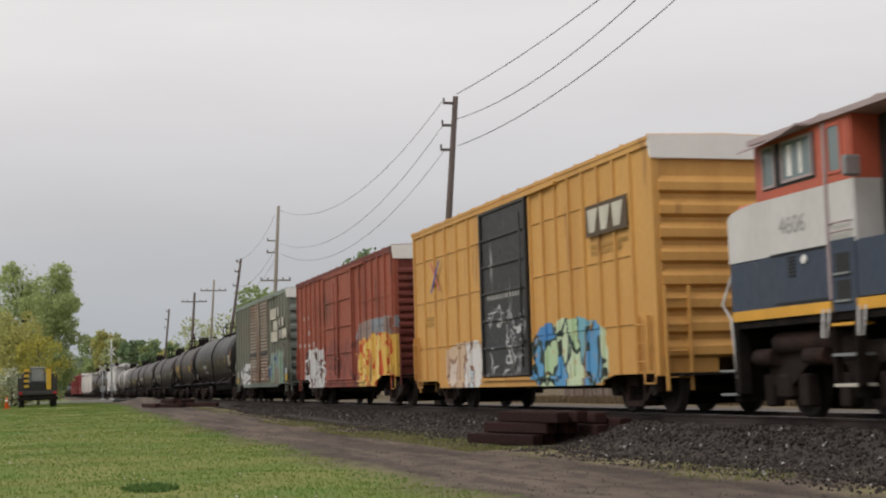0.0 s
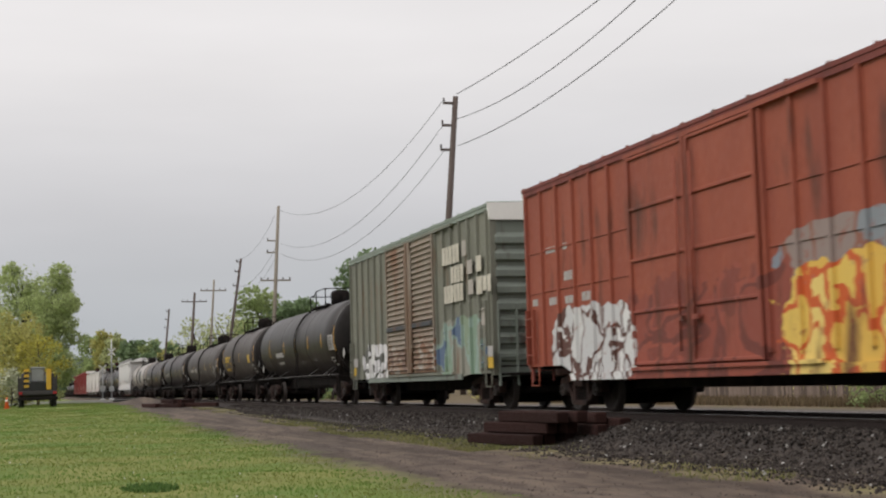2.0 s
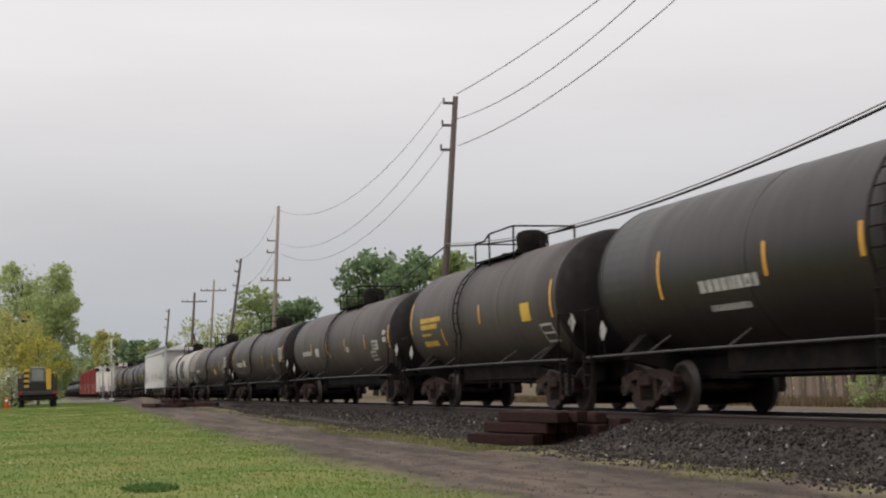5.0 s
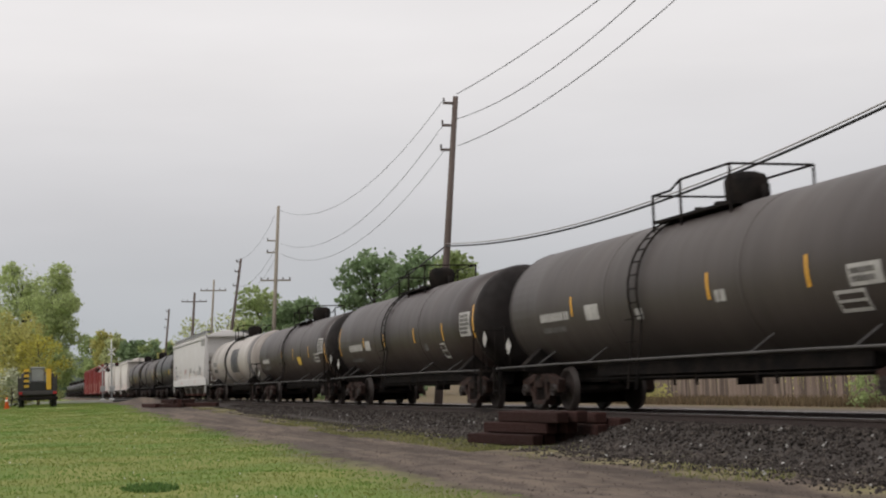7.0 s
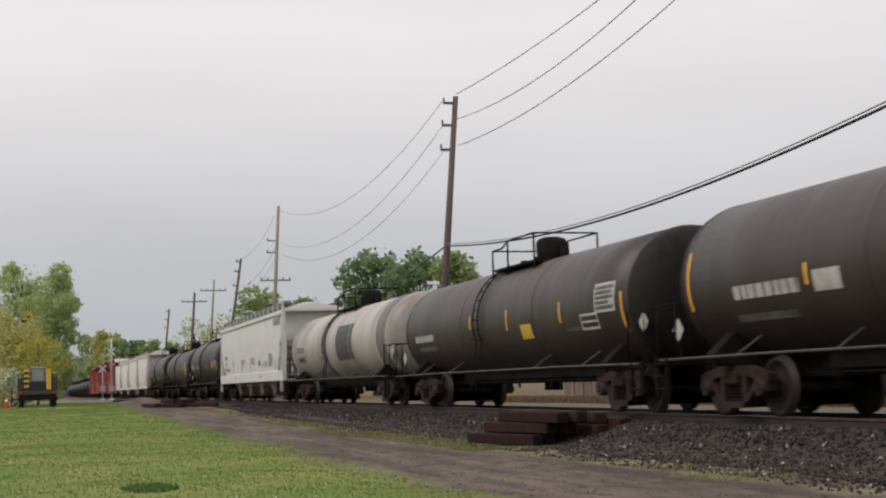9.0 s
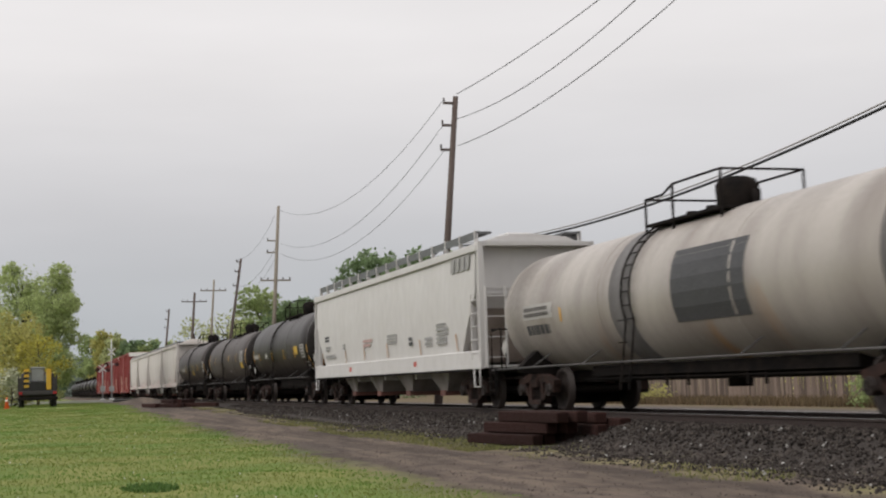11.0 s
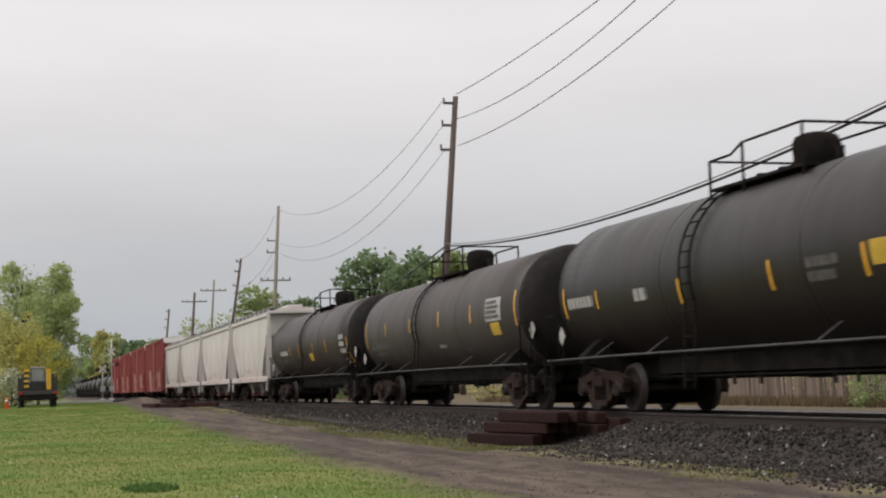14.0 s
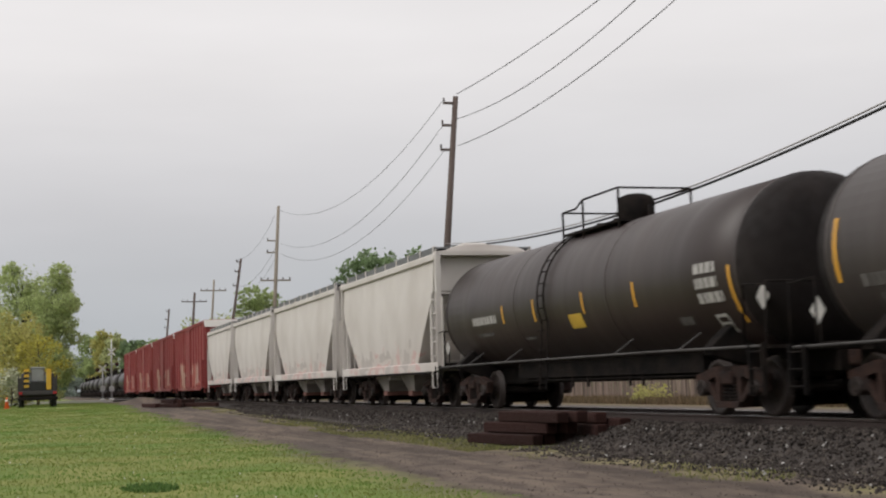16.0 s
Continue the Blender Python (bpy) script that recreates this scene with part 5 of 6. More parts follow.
for a, m in ((1, "label_b"), (-1, "label_r")):
    side_plate(yel, "emblem", [(-6.0 + (0.0 if a > 0 else 0.8), 3.05), (-5.88 + (0.0 if a > 0 else 0.8), 3.05), (-5.08 - (0.0 if a > 0 else 0.8), 3.85), (-5.2 - (0.0 if a > 0 else 0.8), 3.85)], M[m], -1.578 - 0.004 * (a > 0), "crossed stripe emblem")
bars(yel, 5.1, 6.9, 2.98, 3.22, -1.51, 2, M["label_m"])
bars(yel, -6.9, -5.4, 2.15, 2.45, -1.51, 2, M["label_m"])
bars(yel, -1.2, 1.0, 2.5, 2.75, -1.56, 1, M["label"], fill=0.5)

red = boxcar("boxcar", "weathered oxide red boxcar with graffiti and white end cap", 53.75, 69.4, 4.72, "red", M["red"], M["red_end"], M["red_end"])
for xa, xb, z0, z1 in ((-6.6, -6.1, 3.24, 3.42), (-5.65, -5.42, 3.24, 3.42), (-5.62, -5.1, 2.6, 2.86), (-6.5, -6.05, 2.16, 2.38), (-5.6, -5.14, 2.14, 2.36), (-4.7, -4.24, 2.14, 2.38), (-7.5, -7.2, 2.2, 2.4)):
    bars(red, xa, xb, z0, z1, -1.506, 1, M["label"])

grn = boxcar("boxcar", "grey-green boxcar with rusty louvred double doors", 36.3, 51.2, 4.78, "green", M["green"], M["green_end"], M["green_roof"])
def block_letters(car, x0, x1, z0, z1, count, material):
    """A row of plain worn blocks, as wide as a painted word."""
    w = (x1 - x0) / count
    for i in range(count):
        xa, xb = x0 + i * w, x0 + (i + 0.80) * w
        side_plate(car, "painted_block", [(xa, z0), (xb, z0), (xb, z1), (xa, z1)], material, -1.579)


for z0, z1, xa, xb, n in ((3.66, 4.12, 3.75, 5.3, 5), (3.16, 3.58, 4.5, 5.6, 4), (2.68, 3.12, 3.85, 5.55, 6)):
    block_letters(grn, xa, xb, z0, z1, n, M["label_cream"])
for xa, xb, z0, z1, mm in ((6.62, 7.02, 3.28, 3.66, "label_cream"), (7.46, 7.7, 2.76, 3.16, "label_cream"), (6.62, 7.04, 2.74, 3.16, "label_cream"), (7.1, 7.4, 2.8, 3.14, "label_cream"),
        (5.95, 6.35, 2.78, 3.14, "label_pink"), (5.9, 6.3, 3.28, 3.62, "label_pink"), (5.5, 5.85, 3.76, 4.14, "label_pink"), (6.9, 7.2, 2.0, 2.4, "label_pink")):
    side_plate(grn, "patch", [(xa, z0), (xb, z0), (xb, z1), (xa, z1)], M[mm], -1.579, "pale square of paint")
bars(grn, -6.9, -6.3, 1.2, 1.6, -1.579, 1, M["label"])
for xa, zz, mm in ((7.2, 0.98, "label_y"), (7.2, 1.24, "label"), (-7.1, 0.98, "label_y")):
    side_plate(grn, "patch", [(xa, zz), (xa + 0.5, zz), (xa + 0.5, zz + 0.25), (xa, zz + 0.25)], M[mm], -1.579)

tank_car("black tank car with yellow reflective stripes", 16.6, 33.3, M["tank_black"], R=1.48, zc=2.43, mid=2.0,
    stripes=((-5.8, -0.46, 0.37), (-2.15, -0.34, 0.17), (0.4, -0.29, 0.17), (3.28, -0.3, 0.17), (5.88, -0.29, 0.16), (8.2, -0.51, 0.38)),
    marks=[(-4.35, -2.43, -0.50, -0.22, "bars"), (-4.2, -2.9, -0.78, -0.64, "bars"), (7.1, 8.0, -0.46, 0.08, "panel"), (3.6, 4.5, -0.82, -0.66, "bars_d"), (0.9, 1.6, -0.9, -0.66, "bars_d"), (6.9, 7.4, -1.0, -0.7, "frame")])
tank_car("dusty dark grey tank car with large yellow stencilled number", 2.4, 14.0, M["tank_grey"], R=1.42, zc=2.36,
    stripes=((-5.7, -0.32, 0.55), (-2.75, -0.72, -0.28), (0.6, -0.3, 0.15), (5.5, -0.4, 0.4)),
    marks=[(-4.7, -2.66, -0.26, 0.10, "bars_m"), (-4.7, -3.8, -0.42, -0.34, "bars_m"), (-4.7, -3.4, -0.72, -0.52, "bars_m"), (3.6, 4.2, -0.4, 0.0, "label_y"), (4.6, 5.3, -0.9, -0.5, "frame")])
tank_car("dusty dark grey tank car with white placards", -16.5, -0.4, M["tank_grey"], R=1.36, zc=2.2,
    stripes=((-4.33, -0.28, 0.12), (-1.48, -0.38, 0.11), (1.65, -0.33, 0.11), (4.7, -0.35, 0.11), (7.95, -0.41, 0.28)),
    marks=[(-6.18, -4.55, -0.36, -0.12, "bars"), (-6.2, -4.9, -0.58, -0.42, "bars_d"), (-3.65, -2.97, -0.40, -0.10, "label"), (-1.3, -1.0, -0.5, -0.3, "label"), (1.85, 2.2, -0.42, -0.15, "bars"),
           (5.7, 6.5, -0.42, -0.12, "panel"), (5.25, 6.0, -0.75, -0.45, "frame"), (7.2, 7.7, -0.25, 0.18, "bars")])
tank_car("brownish black tank car with white number panel", -35.2, -19.3, M["tank_brown"], R=1.36, zc=2.18,
    stripes=((-7.8, -0.47, 0.5), (-4.12, -0.29, 0.02), (-1.35, -0.37, 0.04), (2.2, -0.38, 0.06), (5.1, -0.40, 0.06), (7.85, -0.43, 0.39)),
    marks=[(-6.3, -4.35, -0.42, -0.12, "bars"), (-6.4, -4.6, -0.74, -0.58, "bars_d"), (-3.95, -3.25, -0.40, -0.10, "label"), (3.05, 3.4, -0.64, -0.39, "bars_d"), (4.6, 5.05, -0.85, -0.45, "frame"),
           (6.7, 7.6, -0.36, 0.24, "panel")])
tank_car("brownish black tank car with square yellow placard", -53.4, -37.6, M["tank_brown"], R=1.34, zc=2.12,
    stripes=((-1.8, -0.17, 0.17), (1.0, -0.30, 0.17), (4.4, -0.29, 0.14), (7.6, -0.61, 0.14)),
    marks=[(-7.0, -5.2, -0.36, -0.10, "bars"), (-6.8, -5.1, -0.60, -0.42, "bars_d"), (1.9, 2.6, -0.54, -0.22, "label_y"), (6.3, 7.3, -0.20, 0.36, "panel"), (5.5, 6.4, -0.50, -0.18, "frame"), (4.7, 5.5, -0.5, -0.4, "bars_d")])
tank_car("stained white tank car with a grey band, right end shaded in grey", -72.0, -56.0, M["tank_white"], R=1.36, zc=2.17, band=True, stripes=((-4.65, -0.32, -0.03), (-1.68, -0.34, 0.09)),
    marks=[(-6.9, -5.1, -0.20, 0.12, "panel"), (-6.8, -5.4, -0.57, -0.28, "bars_k"), (0.6, 3.2, -0.6, 0.62, "label_k")])

hop = hopper("light grey covered hopper car with roof walkway", -94.0, -73.6, 4.08, M["hopper_white"], 4, slope=1.35)
for xa, xb, z0, z1, mm in ((-8.3, -7.5, 2.24, 2.46, "label_k"), (-8.2, -7.4, 1.9, 2.1, "label_g"), (-8.2, -6.6, 1.64, 1.8, "label_g"), (-2.2, -0.9, 1.86, 2.14, "label_p"), (1.0, 2.3, 1.86, 2.16, "label_g"), (3.54, 3.99, 1.73, 2.0, "label_k"),
        (5.24, 5.97, 1.66, 1.93, "label_g"), (6.4, 7.5, 1.66, 2.24, "label_g"), (-5.3, -4.9, 1.9, 2.1, "label_g")):
    bars(hop, xa, xb, z0, z1, -1.506, max(1, int((z1 - z0) / 0.1)), M[mm])
for i in range(4):
    x = 7.9 + i * 0.42
    side_plate(hop, "emblem", [(x, 3.42), (x + 0.32, 3.42), (x + 0.38, 3.78), (x + 0.06, 3.78)], M["label_g"], -1.512, "dark slanted block emblem")
for x in (-8.7, -4.8, -2.0, 1.05, 4.8, 8.3):
    side_plate(hop, "reflective_stripe", [(x, 1.45), (x + 0.06, 1.45), (x - 0.1, 1.88), (x - 0.16, 1.88)], M["rust_stripe"], -1.506)
for x in (-4.2, 4.1):
    side_plate(hop, "placard", [(x, 1.14), (x + 0.32, 1.14), (x + 0.32, 1.28), (x, 1.28)], M["label_r"], -1.526)

tank_car("sooty black tank car with yellow placard", -109.9, -96.0, M["tank_black"], R=1.45, zc=2.38,
    stripes=((-6.8, -0.5, 0.1), (-5.1, -0.4, -0.05), (-1.56, -0.51, -0.10), (1.48, -0.51, -0.07), (3.95, -0.50, -0.06), (6.85, -0.92, -0.05)),
    marks=[(-6.6, -5.3, -0.37, -0.08, "bars"), (-3.4, -2.85, -0.41, -0.10, "bars"), (4.1, 4.8, -0.37, -0.04, "label_y"), (2.5, 3.4, -0.50, -0.10, "bars_d"), (5.4, 6.2, -0.53, 0.0, "panel"), (6.0, 6.4, -1.0, -0.7, "frame")])
tank_car("dusty dark grey tank car with faint stencils", -127.8, -112.7, M["tank_grey"], R=1.4, zc=2.3,
    stripes=((-7.3, -0.45, 0.42), (-4.73, -0.14, 0.21), (-1.9, -0.18, 0.21), (1.1, -0.14, 0.26), (3.95, -0.19, 0.25), (7.3, -0.4, 0.4)),
    marks=[(-6.8, -4.65, -0.58, -0.34, "bars_d"), (-6.5, -4.8, -0.75, -0.62, "bars_d"), (0.7, 1.3, -0.72, -0.60, "bars"), (5.15, 6.3, -0.22, 0.32, "panel"), (5.45, 6.1, -0.55, -0.26, "label_y"), (3.0, 3.5, -0.9, -0.7, "bars_d")])
tank_car("brownish black tank car with yellow stripes and stencils", -146.0, -130.3, M["tank_brown"], R=1.43, zc=2.38, mid=0.5,
    stripes=((-3.4, -0.40, 0.0), (-1.32, -0.46, 0.01), (1.48, -0.44, -0.02), (3.95, -0.46, -0.01), (7.6, -0.92, -0.02)),
    marks=[(-5.7, -3.9, -0.40, -0.14, "bars"), (-5.5, -4.4, -0.66, -0.54, "bars_d"), (-2.4, -1.7, -0.84, -0.74, "bars_d"), (0.6, 1.3, -0.70, -0.42, "label_y"), (6.4, 7.3, -0.60, 0.12, "bars"), (5.4, 5.9, -0.9, -0.7, "bars_d"), (6.7, 7.1, -1.05, -0.75, "frame")])
hopper("beige covered hopper car with pink stained sill", -158.6, -146.7, 4.2, M["hopper_beige"], 2, slope=1.9)
hopper("beige covered hopper car with dark end ladders", -172.6, -159.6, 4.2, M["hopper_beige"], 2, slope=1.9)
hopper("beige covered hopper car, dusty", -185.6, -173.6, 4.2, M["hopper_beige"], 2, slope=1.9, near=False)
hopper("beige covered hopper car, dusty", -197.2, -186.6, 4.2, M["hopper_beige"], 2, slope=1.9, near=False)
s = -198.6
for i in range(4):
    boxcar("boxcar", "faded red boxcar with pale patches and white end cap", s - 18.6, s, 4.9, "far", M["far_red"], M["far_red"], M["far_red"], near=False)
    s -= 19.7
for i in range(9):
    tank_car("grimy black tank car", s - 15.5, s - 1.0, M["tank_black"], R=1.25, zc=2.05, near=False, stripes=(), detail=False)
    s -= 18.2

# ======== poles and wires ========
def pole(x, y0, y1, top, material, arms, label, r=0.17):
    p = thing("utility_pole", label, "utility pole", pose(x, y0, 0), "utility poles along the track")
    dy = y1 - y0
    part("shaft", one(rod, (0, 0, -0.3), (0, dy, top), r, 14, r * 0.62), material, p)
    for z, half, side in arms:
        yy = dy * z / top
        arm = part("crossarm", one(box, -0.05 + side * half, 0.05 + side * half, yy - half, yy + half, z - 0.06, z + 0.06) if side == 0 else one(box, -0.06, 0.06, yy - half, yy + 0.1, z - 0.05, z + 0.05), material, p)
        for e in ((-half * 0.95, -half * 0.5, half * 0.5, half * 0.95) if side == 0 else (-half * 0.95,)):
            bm = bmesh.new()
            lathe(bm, [(z + 0.05, 0.02), (z + 0.12, 0.06), (z + 0.16, 0.03), (z + 0.2, 0.055), (z + 0.24, 0.02)], 8, "z")
            bmesh.ops.translate(bm, vec=(0, yy + e, 0), verts=bm.verts)
            part("insulator", bm, M["insulator"], arm)
    return p


def wire(name, a, b, sag, r, material, label, n=24):
    bm = bmesh.new()
    pts = []
    for i in range(n + 1):
        t = i / n
        p = Vector(a).lerp(Vector(b), t)
        p.z -= 4 * sag * t * (1 - t)
        pts.append(p)
    pipe(bm, pts, r, 6)
    return tagged(new(name, mesh_of(name, bm, material)), label, "wire", "overhead wires")


pole(-59.3, 16.93, 18.18, 13.9, M["pole"], [(13.6, 0.55, 1), (12.6, 0.55, 1), (11.5, 0.55, 1)], "tall brown wooden utility pole with three short side arms", 0.19)
pole(-105.4, 17.2, 18.04, 14.94, M["pole_pale"], [(12.3, 0.75, 1), (11.4, 0.75, 1), (9.3, 1.15, 0)], "pale wooden utility pole with crossarm", 0.18)
pole(-128.5, 16.5, 18.47, 13.1, M["pole"], [(12.8, 0.4, 1), (11.9, 0.4, 1), (10.6, 0.4, 1)], "leaning dark wooden utility pole", 0.17)
pole(-143.0, 17.0, 17.79, 12.3, M["pole_pale"], [(11.2, 1.3, 0)], "weathered utility pole with one crossarm", 0.15)
pole(-160.7, 17.0, 17.8, 12.24, M["pole"], [(11.2, 1.4, 0)], "dark utility pole with wide crossarm", 0.2)
pole(-192.4, 16.7, 17.9, 12.24, M["pole"], [(11.9, 0.4, 1), (10.8, 0.4, 1), (9.7, 0.4, 1)], "distant dark wooden utility pole", 0.18)
pole(-22.0, 17.0, 17.9, 16.2, M["pole"], [(15.9, 0.55, 1), (14.75, 0.55, 1), (14.25, 0.55, 1)], "brown wooden utility pole with side arms", 0.19)
for z, z_end, sag, z_left, sag_left in ((13.58, 14.7, 0.72, 14.2, 2.0), (12.5, 15.86, 1.7, 11.75, 2.05), (11.33, 14.23, 1.28, 11.0, 2.1)):
    wire("overhead_wire", (-57.3, 17.6, z), (-22.0, 17.6, z_end), sag, 0.016, M["wire"], "thin dark overhead power wire")
    wire("overhead_wire", (-59.4, 17.6, z + 0.12), (-102.2, 17.6, z_left), sag_left, 0.012, M["wire"], "thin dark overhead power wire")
    wire("overhead_wire", (-105.4, 17.75, z_left), (-128.5, 18.1, z_left - 1.2), 0.8, 0.012, M["wire"], "thin dark overhead power wire")
wire("telephone_cable", (-59.3, 17.5, 7.22), (-22.0, 17.5, 7.15), 0.94, 0.036, M["cable"], "thick black bundled telephone cable")
wire("messenger_wire", (-59.3, 17.5, 7.32), (-22.0, 17.5, 7.25), 0.94, 0.02, M["roof"], "pale steel messenger wire above the cable")
wire("guy_wire", (-59.3, 17.5, 7.2), (-105.4, 17.6, 3.4), 0.4, 0.035, M["cable"], "black cable drooping from the pole")

# ======== trees ========
def leaf_mesh(name, blobs, count, size, material, seed):
    """Many small leaf clumps through uneven blobs (x, y, z, rx, ry, rz)."""
    rnd = np.random.RandomState(seed)
    vol = np.array([b[3] * b[4] * b[5] for b in blobs]) ** 0.75
    pick = rnd.choice(len(blobs), count, p=vol / vol.sum())
    B = np.array(blobs)[pick]
    d = rnd.normal(size=(count, 3))
    d /= np.linalg.norm(d, axis=1)[:, None]
    rad = rnd.uniform(0.3, 1.0, count) ** 0.5 * (1 + 0.35 * np.maximum(0, rnd.normal(0, 0.5, count)))
    c = B[:, :3] + d * B[:, 3:6] * rad[:, None]
    u = rnd.normal(size=(count, 3))
    u /= np.linalg.norm(u, axis=1)[:, None]
    v = np.cross(u, rnd.normal(size=(count, 3)))
    v /= np.linalg.norm(v, axis=1)[:, None]
    s = size * rnd.uniform(0.5, 1.3, count)[:, None]
    quad = np.stack([c - u * s, c - v * s * 0.55, c + u * s, c + v * s * 0.55], axis=1).reshape(-1, 3)
    me = bpy.data.meshes.new(name)
    me.from_pydata(quad.tolist(), [], (np.arange(count * 4).reshape(-1, 4)).tolist())
    me.materials.append(material)
    return me


def tree(label, x, y, height, crown_r, material, seed, count=5000, size=0.3, crown_base=0.3, lean=0.0, name="tree", squash=1.0):
    rnd = random.Random(seed)
    z0 = ground_z(x, y) - 0.1
    t = thing(name, label, "tree", pose(x, y, z0), "trees")
    bm = bmesh.new()
    th = height * 0.55
    rod(bm, (0, 0, 0), (lean * 0.5, 0.1, th * 0.55), height * 0.022, 10, height * 0.016)
    rod(bm, (lean * 0.5, 0.1, th * 0.55), (lean, 0.0, height * 0.85), height * 0.016, 8, height * 0.004)
    blobs = [(lean, 0, height * (crown_base + 1) / 2, crown_r * 0.55, crown_r * 0.55, height * (1 - crown_base) * 0.42)]
    k = 26
    for i in range(k):
        a = rnd.uniform(0, 6.283)
        u = rnd.random()
        z = height * (crown_base + (0.97 - crown_base) * u)
        prof = math.sin(math.pi * (0.12 + 0.80 * u)) ** 0.7
        r = crown_r * prof * rnd.uniform(0.45, 0.9)
        p = (lean + r * math.cos(a), r * math.sin(a), z)
        rod(bm, (lean * 0.6, 0.05, max(th * 0.4, z - height * 0.22)), p, height * 0.006, 6, height * 0.002)
        b = crown_r * rnd.uniform(0.16, 0.40)
        blobs.append((*p, b, b, b * 0.8 * squash))
    part("trunk", bm, M["bark"], t)
    crown = new("crown", leaf_mesh("crown", blobs, int(count * 0.8), size * 0.8, material, seed))
    crown.parent = t
    return t


tree("large green tree behind the fence, full spring foliage", -168, 40.3, 18.2, 4.8, M["leaf_dark"], 1, 6500, 0.42, 0.25)
tree("rounded green tree behind the fence", -150, 41.2, 16.0, 4.8, M["leaf_dark"], 2, 6000, 0.42, 0.25)
tree("rounded green tree behind the fence", -140, 42.8, 14.4, 3.6, M["leaf"], 3, 5000, 0.40, 0.25)
tree("broad green tree beyond the poles", -175, 27.5, 13.3, 5.0, M["leaf"], 4, 6000, 0.40, 0.2)
tree("green tree beyond the poles", -158, 28.5, 11.0, 4.0, M["leaf_dark"], 5, 4500, 0.38, 0.2)
tree("thin pale tree with sparse foliage", -165, 22.0, 10.4, 3.2, M["leaf_pale"], 6, 900, 0.28, 0.3)
tree("thin pale tree with sparse foliage", -190, 21.0, 10.5, 3.4, M["leaf_pale"], 66, 900, 0.30, 0.3)
# the clump beside the lane
tree("tall light green tree on the lawn's edge", -116, -0.6, 11.2, 3.3, M["leaf_light"], 7, 17000, 0.18, 0.12)
tree("tall light green tree with drooping twigs", -112, 1.6, 10.8, 2.6, M["leaf_light"], 8, 17000, 0.165, 0.12)
tree("yellowish spring tree on the lawn's edge", -104, -1.0, 6.6, 2.6, M["leaf_spring"], 9, 9000, 0.16, 0.1)
tree("small tree with golden young leaves", -101, 0.5, 5.0, 2.0, M["leaf_yellow"], 10, 5000, 0.13, 0.15)
tree("low shrub with white blossom", -94, -1.2, 2.3, 1.7, M["blossom"], 11, 1300, 0.15, 0.1, name="shrub")
tree("tall pale green tree on the lawn's edge", -124, -4.0, 11.8, 3.4, M["leaf_pale"], 12, 4500, 0.3, 0.1)
tree("yellowish green shrub behind the work truck", -98, -2.6, 3.0, 2.0, M["leaf_spring"], 13, 2200, 0.2, 0.0, name="shrub")
tree("dark green shrub behind the work truck", -135, 1.6, 3.4, 1.4, M["leaf_pale"], 14, 1500, 0.2, 0.0, name="shrub")
# far trees beyond the crossing
for i, (x, y, hgt, r, mm) in enumerate(((-480, 19.5, 21.5, 6.0, "leaf"), (-430, 20.8, 19.5, 4.6, "leaf_spring"), (-455, 21.5, 19.0, 5.0, "leaf"), (-400, 22.5, 18.0, 4.5, "leaf_pale"), (-380, 24.8, 14.8, 4.2, "leaf_dark"),
        (-350, 24.5, 13.8, 3.6, "leaf_dark"), (-330, 26.0, 12.8, 3.8, "leaf"), (-300, 25.0, 12.0, 3.2, "leaf_dark"), (-280, 26.0, 11.0, 3.4, "leaf_spring"), (-262, 25.5, 10.4, 3.0, "leaf_dark"), (-250, 27.0, 10.2, 3.2, "leaf_pale"),
        (-235, 26.0, 9.0, 3.0, "leaf"), (-222, 27.0, 9.0, 3.2, "leaf_dark"), (-330, 4.0, 8.0, 3.6, "leaf_pale"), (-340, 1.0, 9.0, 4.0, "leaf_pale"), (-350, -4.0, 10.0, 5.0, "leaf"), (-300, 5.0, 6.5, 2.2, "leaf_dark"))):
    tree("far tree beyond the level crossing", x, y, hgt, r, M[mm], 30 + i, 2400, 0.30 - 0.0011 * x, 0.03)
for i, (x, y, hgt, r) in enumerate(((-640, 15.5, 16, 6.0), (-650, 19.5, 19, 7.0), (-660, 24.0, 18, 7.0), (-655, 11.5, 13, 5.5), (-665, 8.0, 12, 5.5))):
    tree("distant hazy green tree at the line's end", x, y, hgt, r, M["leaf_hazy"], 200 + i, 2400, 0.8, 0.0)
for i in range(16):
    x = -130 - 9.5 * i
    tree("roadside scrub tree behind the train", x, 27 + (i * 37 % 7), 6.0 + (i * 13 % 5) * 0.5, 3.6, M[("leaf_dark", "leaf", "leaf_pale")[i % 3]], 60 + i, 1300, 0.36, 0.02)
for i in range(14):
    x = -30 - 8.0 * i
    tree("low scrub along the fence", x, 33.5 + (i * 5 % 3), 2.0 + (i * 7 % 4) * 0.15, 2.2, M[("leaf_dark", "leaf_spring")[i % 2]], 90 + i, 700, 0.2, 0.0, name="shrub") if i % 3 == 0 else None
tree("bright green bush beside the fence", -42.1, 27.5, 1.5, 1.2, M["leaf"], 120, 1300, 0.1, 0.0, name="shrub")
tree("dry green weeds beside the fence", -62.0, 28.2, 0.9, 1.2, M["leaf_spring"], 121, 800, 0.1, 0.0, name="shrub")

sign = thing("street_sign", "small white street sign on a thin post", "sign", pose(-73.62, 21.0, 0.0))
part("post", one(rod, (0, 0, -0.1), (0, 0, 6.66), 0.035, 8), M["signal_white"], sign)
part("plate", one(box, -0.02, 0.02, -0.35, 0.35, 6.58, 6.74), M["white_paint"], sign)

